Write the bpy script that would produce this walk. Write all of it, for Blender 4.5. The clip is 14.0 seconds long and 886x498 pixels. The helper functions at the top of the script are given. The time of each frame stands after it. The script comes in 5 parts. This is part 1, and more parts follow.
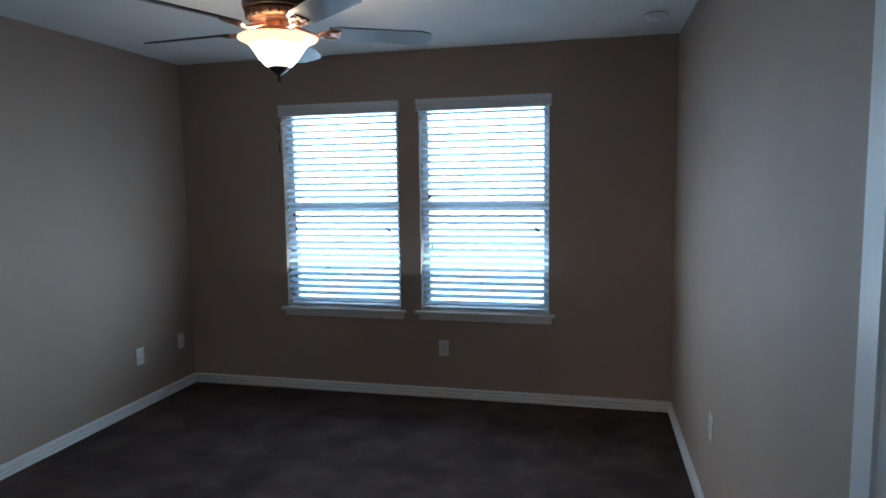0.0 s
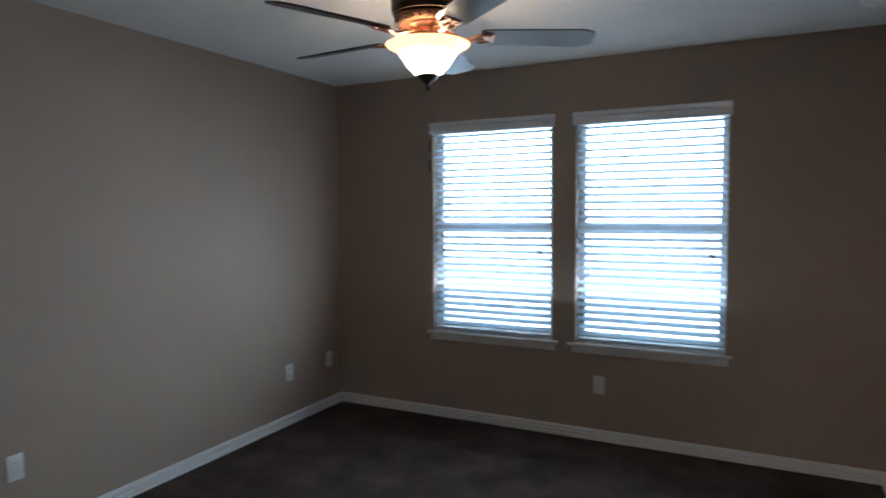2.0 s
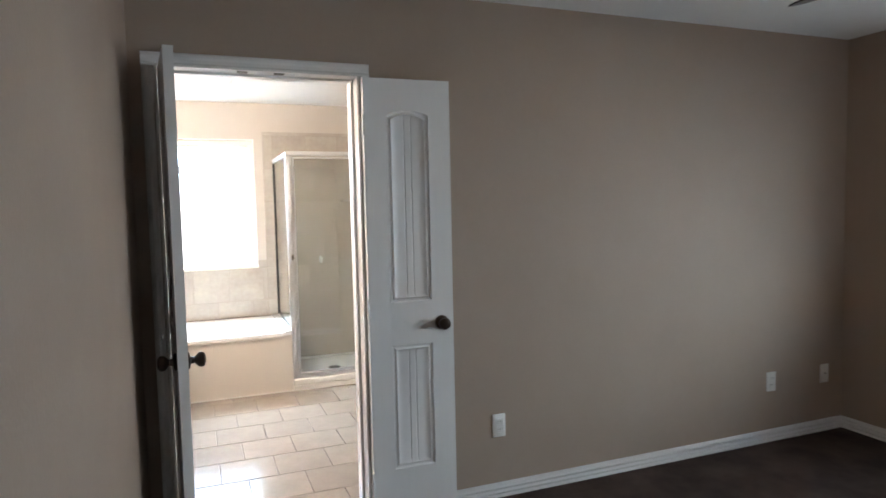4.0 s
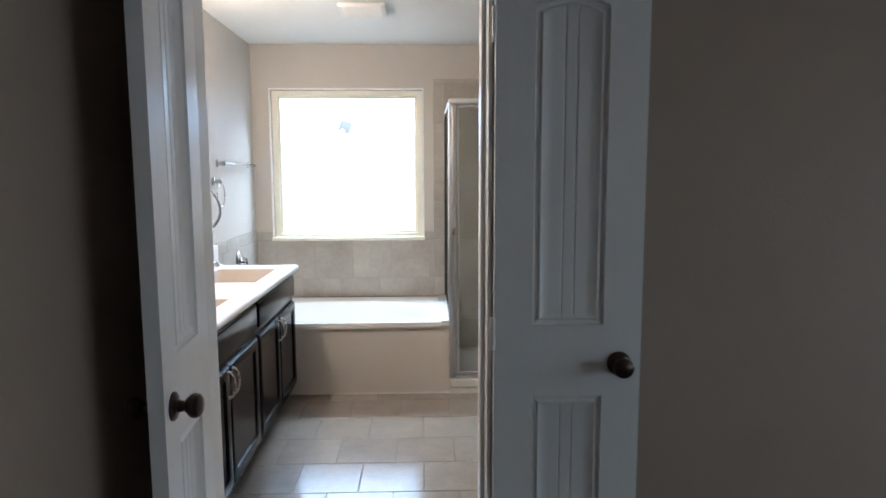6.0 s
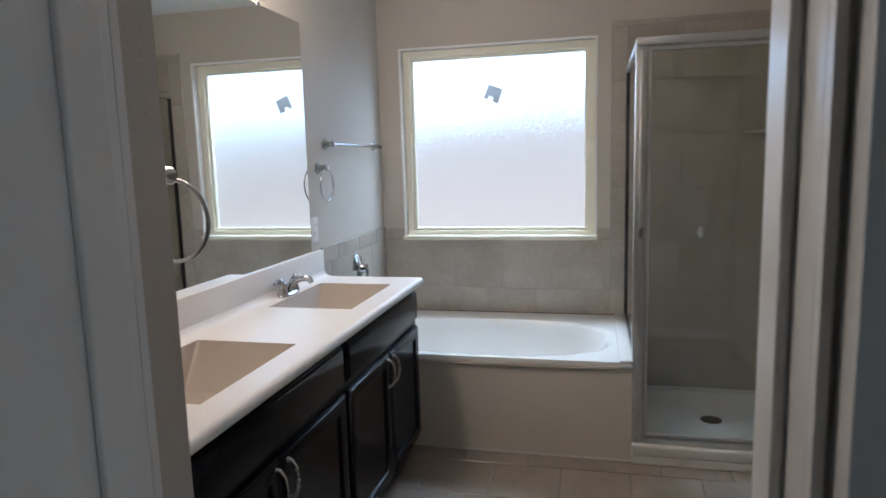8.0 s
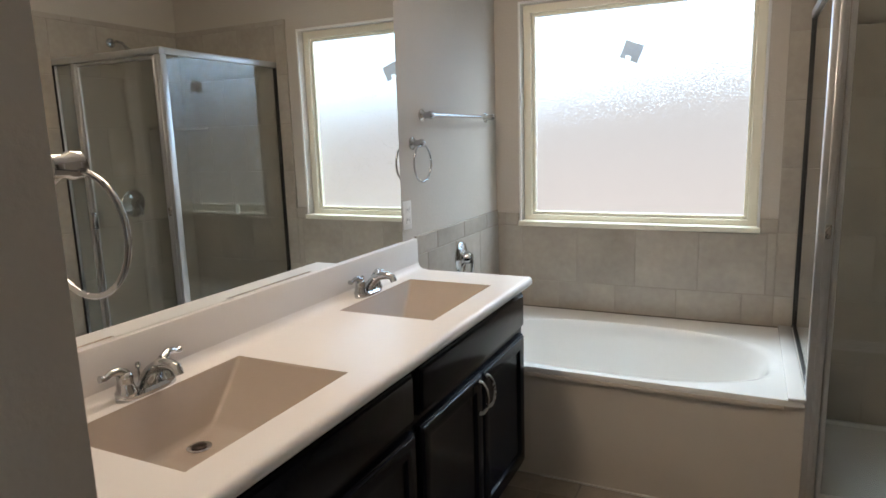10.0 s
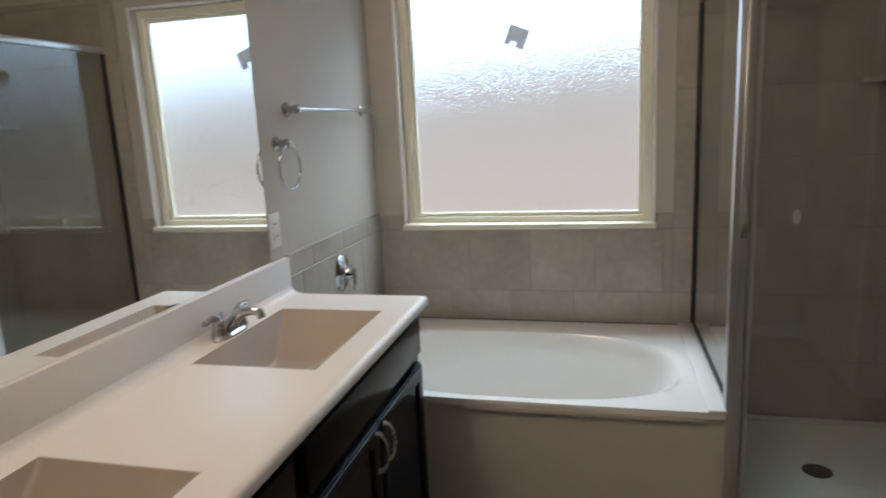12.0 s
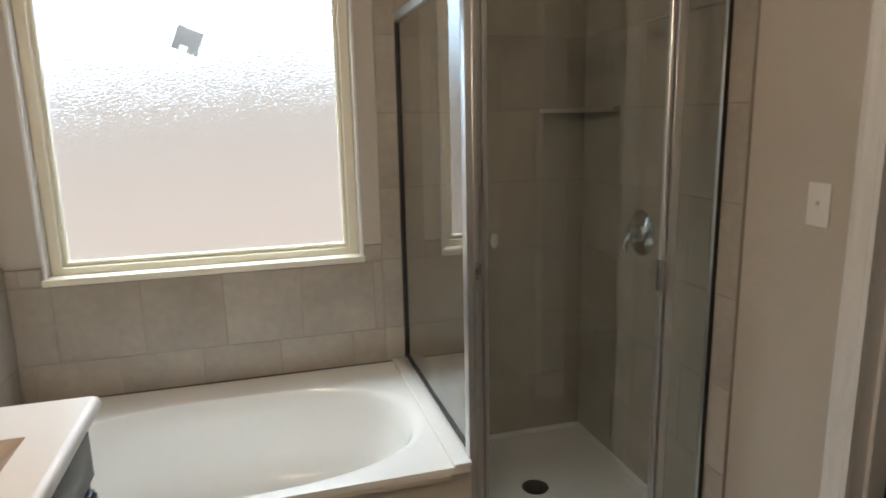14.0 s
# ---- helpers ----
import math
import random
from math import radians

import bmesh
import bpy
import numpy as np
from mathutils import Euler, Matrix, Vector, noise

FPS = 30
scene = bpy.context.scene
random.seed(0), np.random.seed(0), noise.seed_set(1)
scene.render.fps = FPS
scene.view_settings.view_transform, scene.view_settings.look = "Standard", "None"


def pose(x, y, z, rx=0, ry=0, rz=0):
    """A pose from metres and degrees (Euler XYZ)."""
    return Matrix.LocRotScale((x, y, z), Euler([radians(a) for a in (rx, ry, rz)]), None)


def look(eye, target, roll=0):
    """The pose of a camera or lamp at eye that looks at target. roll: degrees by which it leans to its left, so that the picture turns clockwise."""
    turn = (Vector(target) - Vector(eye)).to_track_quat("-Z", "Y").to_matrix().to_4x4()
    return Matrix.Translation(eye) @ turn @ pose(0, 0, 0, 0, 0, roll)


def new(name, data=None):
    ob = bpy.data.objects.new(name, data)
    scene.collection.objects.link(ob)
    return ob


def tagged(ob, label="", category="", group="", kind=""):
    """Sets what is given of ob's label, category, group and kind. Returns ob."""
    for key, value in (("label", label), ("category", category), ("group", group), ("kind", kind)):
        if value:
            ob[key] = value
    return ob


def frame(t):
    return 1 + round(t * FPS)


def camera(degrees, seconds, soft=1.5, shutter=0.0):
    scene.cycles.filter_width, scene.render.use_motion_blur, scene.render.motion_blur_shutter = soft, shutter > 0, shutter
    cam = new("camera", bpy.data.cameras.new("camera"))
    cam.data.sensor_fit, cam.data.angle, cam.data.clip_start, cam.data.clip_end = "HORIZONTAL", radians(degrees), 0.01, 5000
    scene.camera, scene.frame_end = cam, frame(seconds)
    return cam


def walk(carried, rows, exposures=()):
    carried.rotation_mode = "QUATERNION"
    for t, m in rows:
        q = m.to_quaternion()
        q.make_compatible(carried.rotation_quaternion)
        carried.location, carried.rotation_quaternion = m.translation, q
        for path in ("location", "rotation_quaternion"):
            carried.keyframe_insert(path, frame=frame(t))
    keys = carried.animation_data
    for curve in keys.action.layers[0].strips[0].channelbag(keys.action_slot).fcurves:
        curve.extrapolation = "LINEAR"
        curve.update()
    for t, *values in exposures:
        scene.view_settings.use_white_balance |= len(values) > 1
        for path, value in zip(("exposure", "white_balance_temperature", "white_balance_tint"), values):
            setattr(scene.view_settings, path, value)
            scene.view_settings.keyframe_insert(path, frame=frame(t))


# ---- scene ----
cam = camera(69.6, 14.0, soft=1.6, shutter=0.3)
PATH = [
    (0, (0.101, 0.372, 1.526), (-0.358, 2.308, 1.322), -0.8),
    (0.5, (0.085, 0.489, 1.528), (-0.308, 2.444, 1.377), -0.5),
    (1, (0.067, 0.536, 1.531), (-0.320, 2.494, 1.403), -0.4),
    (1.5, (0.038, 0.582, 1.517), (-0.505, 2.503, 1.389), -0.5),
    (2, (-0.001, 0.646, 1.494), (-0.900, 2.429, 1.371), -0.4),
    (2.5, (-0.029, 0.719, 1.506), (-1.349, 2.217, 1.378), -0.2),
    (3, (-0.011, 0.750, 1.530), (-1.634, 1.909, 1.385), -0.9),
    (3.5, (-0.025, 0.782, 1.491), (-1.794, 1.705, 1.359), -1.4),
    (6, (-1.188, 1.398, 1.444), (-3.173, 1.462, 1.214), -0.2),
    (6.5, (-1.498, 1.414, 1.435), (-3.485, 1.360, 1.216), -0.7),
    (7, (-1.818, 1.439, 1.428), (-3.797, 1.277, 1.183), -0.8),
    (7.5, (-2.080, 1.415, 1.420), (-4.041, 1.129, 1.151), -1.2),
    (8, (-2.352, 1.392, 1.425), (-4.280, 0.934, 1.152), -1.6),
    (8.5, (-2.562, 1.413, 1.428), (-4.414, 0.731, 1.127), -1.6),
    (9, (-2.700, 1.448, 1.434), (-4.470, 0.591, 1.093), -1.7),
    (11.5, (-3.113, 1.170, 1.429), (-4.916, 0.418, 0.997), -2.7),
    (12, (-3.221, 1.180, 1.454), (-5.121, 0.696, 1.064), -2.8),
    (12.5, (-3.341, 1.160, 1.480), (-5.302, 0.978, 1.131), -2.3),
    (13, (-3.442, 1.155, 1.475), (-5.411, 1.204, 1.125), -1.7),
    (13.5, (-3.540, 1.088, 1.490), (-5.483, 1.353, 1.098), -1.0),
    (14, (-3.616, 1.017, 1.512), (-5.501, 1.554, 1.114), -1.2),
]
EXPOSURES = [
    (0.0, 0.36, 5150, 5), (1.0, 0.5, 5250, 5), (2.0, 0.5, 5600, 7), (2.5, 0.36, 5900, 9), (3.0, 0.62, 6000, 10), (3.7, 1.0, 6150, 10),
    (6.0, -0.34, 5800, 8), (7.0, -0.8, 5700, 8), (8.0, -1.25, 5700, 8), (8.5, -1.34, 6000, 8), (9.0, -1.24, 6250, 8), (11.5, -1.26, 6500, 8),
    (12.0, -1.66, 6450, 8), (12.5, -1.76, 6500, 8), (13.0, -1.92, 6550, 8), (13.5, -1.62, 6800, 8), (14.0, -1.36, 6950, 9),
]
walk(cam, [(t, look(eye, target, roll)) for t, eye, target, roll in PATH], EXPOSURES)

# ---- plan, in metres ----
CEIL = 2.44
BX0, BX1, BY0, BY1 = -2.95, 0.611, 0.66, 4.70      # bedroom faces
TX0, TX1, TY0, TY1 = -6.225, -3.11, 0.09, 2.43     # bathroom faces
DY0, DY1, DTOP = 0.765, 1.578, 2.05                # double door opening
EX0, EX1 = -0.36, 0.42                             # entry opening
NX0, NX1 = -4.765, -4.02                           # opening in the bathroom's north wall
WY0, WY1, WZ0, WZ1 = 0.235, 1.402, 0.948, 2.10     # bathroom window opening
BW = [(-2.122, -1.240), (-1.087, -0.190)]          # bedroom windows
BZ0, BZ1 = 0.628, 2.09

# ---- world and lights ----
world = bpy.data.worlds.new("sky")
scene.world = world
world.use_nodes = True
wt = world.node_tree
sky = wt.nodes.new("ShaderNodeTexSky")
sky.sky_type, sky.sun_disc = "NISHITA", False
sky.sun_elevation, sky.sun_rotation = radians(50), radians(150)
wt.links.new(sky.outputs[0], wt.nodes["Background"].inputs[0])
wt.nodes["Background"].inputs[1].default_value = 0.1
sun = new("sun", bpy.data.lights.new("sun", "SUN"))
sun.data.energy, sun.data.angle, sun.data.color = 2.5, radians(0.6), (1.0, 0.95, 0.88)
sun.rotation_euler = Euler((radians(40), 0, radians(30)))


def area_lamp(name, m, sx, sy, watts, colour):
    ob = new(name, bpy.data.lights.new(name, "AREA"))
    ob.data.shape, ob.data.size, ob.data.size_y, ob.data.energy, ob.data.color = "RECTANGLE", sx, sy, watts, colour
    ob.matrix_world = m
    return ob


def point_lamp(name, where, watts, colour, radius):
    ob = new(name, bpy.data.lights.new(name, "POINT"))
    ob.data.energy, ob.data.color, ob.data.shadow_soft_size = watts, colour, radius
    ob.location = where
    return ob


for x0, x1 in BW:
    area_lamp("window_daylight", look(((x0 + x1) / 2, 4.93, 1.36), ((x0 + x1) / 2, 3.0, 2.3)), 0.98, 1.56, 13.4, (0.92, 0.98, 1.0))
area_lamp("sky_over_bath_window", look((-7.35, 0.82, 3.05), (-5.6, 0.82, 1.0)), 2.6, 1.0, 405, (0.79, 0.91, 1.0))


# ---- materials ----
def material(name, colour, rough=0.5, metal=0.0, second=None, scale=6.0, fine=120.0, bump=0.0, bump_scale=60.0, spec=0.5, spread=0.5, random=0.0, stretch=(1, 1, 1)):
    """A surface with broad mottling between two colours, fine grain in it, and a bump."""
    m = bpy.data.materials.new(name)
    m.use_nodes = True
    n, l = m.node_tree.nodes, m.node_tree.links
    b = n["Principled BSDF"]
    b.inputs["Roughness"].default_value, b.inputs["Metallic"].default_value = rough, metal
    b.inputs["Specular IOR Level"].default_value = spec
    tc = n.new("ShaderNodeTexCoord")
    mp = n.new("ShaderNodeMapping")
    mp.inputs["Scale"].default_value = stretch
    l.new(tc.outputs["Object"], mp.inputs["Vector"])
    second = second or tuple(c * 0.9 for c in colour)
    broad = n.new("ShaderNodeTexNoise")
    broad.inputs["Scale"].default_value, broad.inputs["Detail"].default_value, broad.inputs["Roughness"].default_value = scale, 5, 0.6
    grain = n.new("ShaderNodeTexNoise")
    grain.inputs["Scale"].default_value, grain.inputs["Detail"].default_value = fine, 3
    add = n.new("ShaderNodeMath")
    add.operation = "MULTIPLY_ADD"
    add.inputs[1].default_value = 0.35
    ramp = n.new("ShaderNodeMapRange")
    ramp.inputs[1].default_value, ramp.inputs[2].default_value = 0.675 - spread / 2, 0.675 + spread / 2
    mix = n.new("ShaderNodeMix")
    mix.data_type = "RGBA"
    mix.inputs[6].default_value, mix.inputs[7].default_value = (*colour, 1), (*second, 1)
    l.new(mp.outputs[0], broad.inputs["Vector"])
    l.new(mp.outputs[0], grain.inputs["Vector"])
    l.new(grain.outputs[0], add.inputs[0])
    l.new(broad.outputs[0], add.inputs[2])
    l.new(add.outputs[0], ramp.inputs[0])
    l.new(ramp.outputs[0], mix.inputs[0])
    last = mix.outputs[2]
    if random:
        info = n.new("ShaderNodeObjectInfo")
        hsv = n.new("ShaderNodeHueSaturation")
        val = n.new("ShaderNodeMapRange")
        val.inputs[3].default_value, val.inputs[4].default_value = 1 - random, 1 + random
        l.new(info.outputs["Random"], val.inputs[0])
        l.new(val.outputs[0], hsv.inputs["Value"])
        l.new(last, hsv.inputs["Color"])
        last = hsv.outputs[0]
        shift = n.new("ShaderNodeVectorMath")
        shift.operation = "ADD"
        far = n.new("ShaderNodeVectorMath")
        far.operation = "SCALE"
        far.inputs[0].default_value = (37.0, 91.0, 53.0)
        l.new(info.outputs["Random"], far.inputs["Scale"])
        l.new(tc.outputs["Object"], shift.inputs[0])
        l.new(far.outputs[0], shift.inputs[1])
        l.new(shift.outputs[0], mp.inputs["Vector"])
    l.new(last, b.inputs["Base Color"])
    rv = n.new("ShaderNodeMapRange")
    rv.inputs[3].default_value, rv.inputs[4].default_value = max(rough - 0.06, 0.02), min(rough + 0.06, 1)
    l.new(broad.outputs[0], rv.inputs[0])
    l.new(rv.outputs[0], b.inputs["Roughness"])
    if bump:
        tex = n.new("ShaderNodeTexNoise")
        tex.inputs["Scale"].default_value, tex.inputs["Detail"].default_value = bump_scale, 4
        bp = n.new("ShaderNodeBump")
        bp.inputs["Strength"].default_value, bp.inputs["Distance"].default_value = bump, 0.004
        l.new(mp.outputs[0], tex.inputs["Vector"])
        l.new(tex.outputs[0], bp.inputs["Height"])
        l.new(bp.outputs[0], b.inputs["Normal"])
    return m


def glowing(name, colour, strength):
    m = bpy.data.materials.new(name)
    m.use_nodes = True
    n, l = m.node_tree.nodes, m.node_tree.links
    n.remove(n["Principled BSDF"])
    e = n.new("ShaderNodeEmission")
    e.inputs[0].default_value, e.inputs[1].default_value = (*colour, 1), strength
    l.new(e.outputs[0], n["Material Output"].inputs[0])
    return m


def glass(name, rough=0.0, tint=(0.93, 0.97, 0.95), ior=1.45, bump=0.0, bump_scale=80.0):
    m = bpy.data.materials.new(name)
    m.use_nodes = True
    n, l = m.node_tree.nodes, m.node_tree.links
    b = n["Principled BSDF"]
    b.inputs["Base Color"].default_value = (*tint, 1)
    b.inputs["Roughness"].default_value, b.inputs["IOR"].default_value = rough, ior
    b.inputs["Transmission Weight"].default_value = 1.0
    if bump:
        tc = n.new("ShaderNodeTexCoord")
        mp = n.new("ShaderNodeMapping")
        mp.inputs["Scale"].default_value = (1, 1, 0.7)
        tex = n.new("ShaderNodeTexVoronoi")
        tex.inputs["Scale"].default_value = bump_scale
        bp = n.new("ShaderNodeBump")
        bp.inputs["Strength"].default_value, bp.inputs["Distance"].default_value = bump, 0.0036
        l.new(tc.outputs["Object"], mp.inputs[0])
        l.new(mp.outputs[0], tex.inputs["Vector"])
        l.new(tex.outputs[0], bp.inputs["Height"])
        l.new(bp.outputs[0], b.inputs["Normal"])
    return m


def alabaster(name):
    """Veined glass that the bulbs light from inside: strongest low in the bowl, amber at the rim."""
    m = bpy.data.materials.new(name)
    m.use_nodes = True
    n, l = m.node_tree.nodes, m.node_tree.links
    b = n["Principled BSDF"]
    b.inputs["Base Color"].default_value, b.inputs["Roughness"].default_value = (0.75, 0.62, 0.45, 1), 0.25
    tc = n.new("ShaderNodeTexCoord")
    sep = n.new("ShaderNodeSeparateXYZ")
    tex = n.new("ShaderNodeTexNoise")
    tex.inputs["Scale"].default_value, tex.inputs["Detail"].default_value, tex.inputs["Distortion"].default_value = 9, 5, 1.2
    add = n.new("ShaderNodeMath")
    add.operation, add.inputs[1].default_value = "MULTIPLY_ADD", 0.05
    mr = n.new("ShaderNodeMapRange")
    mr.inputs[1].default_value, mr.inputs[2].default_value = -0.395, -0.285
    ramp = n.new("ShaderNodeValToRGB")
    r = ramp.color_ramp
    r.elements[0].position, r.elements[0].color = 0.25, (1.0, 0.88, 0.66, 1)
    r.elements[1].position, r.elements[1].color = 0.80, (0.42, 0.22, 0.09, 1)
    l.new(tc.outputs["Object"], sep.inputs[0])
    l.new(tc.outputs["Object"], tex.inputs["Vector"])
    l.new(tex.outputs[0], add.inputs[0])
    l.new(sep.outputs[2], add.inputs[2])
    l.new(add.outputs[0], mr.inputs[0])
    l.new(mr.outputs[0], ramp.inputs[0])
    l.new(ramp.outputs[0], b.inputs["Emission Color"])
    b.inputs["Emission Strength"].default_value = 4.4
    return m


M_WALL = material("taupe_wall_paint", (0.378, 0.298, 0.240), 0.62, second=(0.350, 0.275, 0.221), scale=2.2, fine=90, bump=0.22, bump_scale=85, spec=0.35)
M_BATH = material("beige_wall_paint", (0.50, 0.458, 0.41), 0.55, second=(0.47, 0.432, 0.385), scale=2.2, fine=90, bump=0.34, bump_scale=85, spec=0.4)
M_CEIL = material("ceiling_paint", (0.76, 0.75, 0.72), 0.8, second=(0.72, 0.71, 0.68), scale=3, fine=110, bump=0.4, bump_scale=70, spec=0.2)
M_TRIM = material("white_trim_paint", (0.78, 0.77, 0.76), 0.32, second=(0.73, 0.72, 0.71), scale=3, fine=60, bump=0.05, bump_scale=40)
M_DOOR = material("white_door_paint", (0.76, 0.755, 0.75), 0.30, second=(0.71, 0.705, 0.70), scale=2.5, fine=50, bump=0.1, bump_scale=30, stretch=(1, 1, 0.15))
M_CARPET = material("brown_carpet", (0.088, 0.064, 0.057), 0.95, second=(0.040, 0.029, 0.026), scale=3.2, fine=260, bump=0.9, bump_scale=320, spec=0.1, spread=0.32)
M_TILE = material("beige_floor_tile", (0.30, 0.262, 0.226), 0.13, second=(0.235, 0.202, 0.172), scale=7, fine=60, spec=1.0, bump=0.06, bump_scale=25, random=0.07)
M_GROUT = material("grey_grout", (0.20, 0.18, 0.165), 0.9, scale=20, fine=200, bump=0.4, bump_scale=200)
M_WTILE = material("stone_wall_tile", (0.43, 0.388, 0.335), 0.33, second=(0.285, 0.252, 0.215), scale=2.8, fine=30, bump=0.05, bump_scale=25, random=0.025, spread=0.55)
M_WGROUT = material("beige_grout", (0.345, 0.31, 0.268), 0.9, scale=20, fine=200, bump=0.3, bump_scale=200)
M_CAB = material("espresso_cabinet", (0.0036, 0.0044, 0.0075), 0.20, second=(0.0055, 0.0063, 0.010), spec=0.10, scale=3, fine=60, bump=0.05, bump_scale=20, stretch=(4, 4, 0.6))
M_TOP = material("cultured_marble", (0.745, 0.715, 0.70), 0.36, second=(0.725, 0.693, 0.674), scale=3, fine=30, spec=0.5)
# the top's marble again, with the basin's shade and bulb warmth in its colour
M_TOP_SHADED = material("shaded_marble_bowl", (0.37, 0.305, 0.258), 0.42, second=(0.348, 0.286, 0.24), scale=3, fine=30)
M_APRON = material("cream_apron_paint", (0.63, 0.585, 0.53), 0.5, second=(0.60, 0.555, 0.50), scale=2.2, fine=90, bump=0.15, bump_scale=85)
M_TUB = material("white_acrylic", (0.80, 0.80, 0.79), 0.12, second=(0.77, 0.77, 0.755), scale=2, fine=40)
M_PAN = material("shower_pan_acrylic", (0.72, 0.71, 0.69), 0.3, second=(0.66, 0.65, 0.62), scale=4, fine=60)
M_CHROME = material("chrome", (0.54, 0.55, 0.56), 0.06, 1.0, second=(0.49, 0.50, 0.51), scale=8)
M_ALU = material("polished_aluminium", (0.64, 0.65, 0.66), 0.36, 1.0, second=(0.57, 0.575, 0.58), scale=9, stretch=(1, 1, 0.2))
M_NICKEL = material("satin_nickel", (0.50, 0.48, 0.45), 0.28, 1.0, second=(0.44, 0.42, 0.39), scale=8)
M_BRONZE = material("dark_bronze", (0.055, 0.042, 0.036), 0.3, 0.85, second=(0.085, 0.06, 0.048), scale=12)
M_COPPER = material("brushed_copper_bronze", (0.40, 0.22, 0.15), 0.3, 0.9, second=(0.30, 0.16, 0.11), scale=14)
M_BLADE = material("dark_walnut_blade", (0.014, 0.012, 0.012), 0.34, spec=0.35, second=(0.036, 0.027, 0.022), scale=5, fine=80, stretch=(1, 8, 1))
M_PLASTIC = material("white_plastic", (0.74, 0.73, 0.71), 0.35, second=(0.70, 0.69, 0.67), scale=5)
M_DETECTOR = material("bright_white_plastic", (0.86, 0.86, 0.85), 0.3, second=(0.83, 0.83, 0.82), scale=5)
M_SLOT = material("dark_slot", (0.03, 0.03, 0.03), 0.6)
M_BLIND = material("white_faux_wood", (0.74, 0.75, 0.77), 0.42, second=(0.69, 0.70, 0.72), scale=6, stretch=(0.4, 6, 6))
M_SLAT = material("backlit_faux_wood_slat", (0.70, 0.74, 0.78), 0.5, second=(0.66, 0.70, 0.74), scale=6, stretch=(0.4, 6, 6))
_n, _l = M_SLAT.node_tree.nodes, M_SLAT.node_tree.links
_thin, _mix = _n.new("ShaderNodeBsdfTranslucent"), _n.new("ShaderNodeMixShader")
_thin.inputs[0].default_value, _mix.inputs[0].default_value = (0.74, 0.84, 0.93, 1), 0.42
_l.new(_n["Principled BSDF"].outputs[0], _mix.inputs[1])
_l.new(_thin.outputs[0], _mix.inputs[2])
_l.new(_mix.outputs[0], _n["Material Output"].inputs[0])
M_VINYL = material("almond_vinyl", (0.78, 0.74, 0.62), 0.4, second=(0.74, 0.70, 0.58), scale=5)
M_GASKET = material("black_gasket", (0.015, 0.015, 0.015), 0.5)
M_MIRROR = material("mirror_silver", (0.90, 0.92, 0.91), 0.015, 1.0, second=(0.89, 0.91, 0.90), scale=1)
M_MIRROR.node_tree.nodes["Principled BSDF"].inputs["Roughness"].default_value = 0.0
for _l in list(M_MIRROR.node_tree.links):
    if _l.to_socket.name == "Roughness":
        M_MIRROR.node_tree.links.remove(_l)
M_STICKER = material("grey_label_paper", (0.60, 0.60, 0.60), 0.7)
M_STICKER.node_tree.nodes["Principled BSDF"].inputs["Transmission Weight"].default_value = 0.45
M_CAULK = material("white_caulk", (0.62, 0.60, 0.57), 0.5)
# dark mottled bead for the joint between tub and wall tiles
M_DARKCAULK = material("dark_caulk", (0.16, 0.135, 0.115), 0.7, second=(0.10, 0.085, 0.072), scale=14, fine=120)
M_GLASS = glass("clear_glass", 0.0, (0.94, 0.97, 0.96))
M_SHGLASS = glass("shower_glass", 0.0, (0.77, 0.79, 0.76), 1.58)
M_FROST = glass("obscure_glass", 0.05, (0.95, 0.96, 0.95), 1.33, 1.0, 175)
M_SHADE = alabaster("lit_alabaster_glass")
M_BULB = glowing("lit_bulb", (1.0, 0.55, 0.28), 14.0)


def gradient_sky(name):
    """A bright sky above a pale neighbouring wall, for outside the obscure window."""
    m = bpy.data.materials.new(name)
    m.use_nodes = True
    n, l = m.node_tree.nodes, m.node_tree.links
    n.remove(n["Principled BSDF"])
    tc = n.new("ShaderNodeTexCoord")
    sep = n.new("ShaderNodeSeparateXYZ")
    ramp = n.new("ShaderNodeValToRGB")
    r = ramp.color_ramp
    r.elements[0].position, r.elements[0].color = 0.20, (0.150, 0.134, 0.131, 1)
    r.elements[1].position, r.elements[1].color = 0.474, (0.58, 0.82, 1.15, 1)
    for at, colour in ((0.392, (0.128, 0.125, 0.130, 1)), (0.434, (0.185, 0.19, 0.20, 1))):
        mid = r.elements.new(at)
        mid.color = colour
    mr = n.new("ShaderNodeMapRange")
    mr.inputs[1].default_value, mr.inputs[2].default_value = 0.25, 4.65
    e = n.new("ShaderNodeEmission")
    e.inputs[1].default_value = 13.5
    l.new(tc.outputs["Object"], sep.inputs[0])
    tex = n.new("ShaderNodeTexNoise")
    tex.inputs["Scale"].default_value, tex.inputs["Detail"].default_value = 1.3, 4
    shift = n.new("ShaderNodeMath")
    shift.operation, shift.inputs[1].default_value = "MULTIPLY_ADD", 0.5
    l.new(tc.outputs["Object"], tex.inputs["Vector"])
    l.new(tex.outputs[0], shift.inputs[0])
    l.new(sep.outputs[2], shift.inputs[2])
    l.new(shift.outputs[0], mr.inputs[0])
    l.new(mr.outputs[0], ramp.inputs[0])
    l.new(ramp.outputs[0], e.inputs[0])
    l.new(e.outputs[0], n["Material Output"].inputs[0])
    return m


M_OUT = gradient_sky("outdoor_brightness")
M_OUTBED = glowing("pale_sky", (0.70, 0.88, 1.0), 3.6)


# ---- building helpers ----
BASE = {}


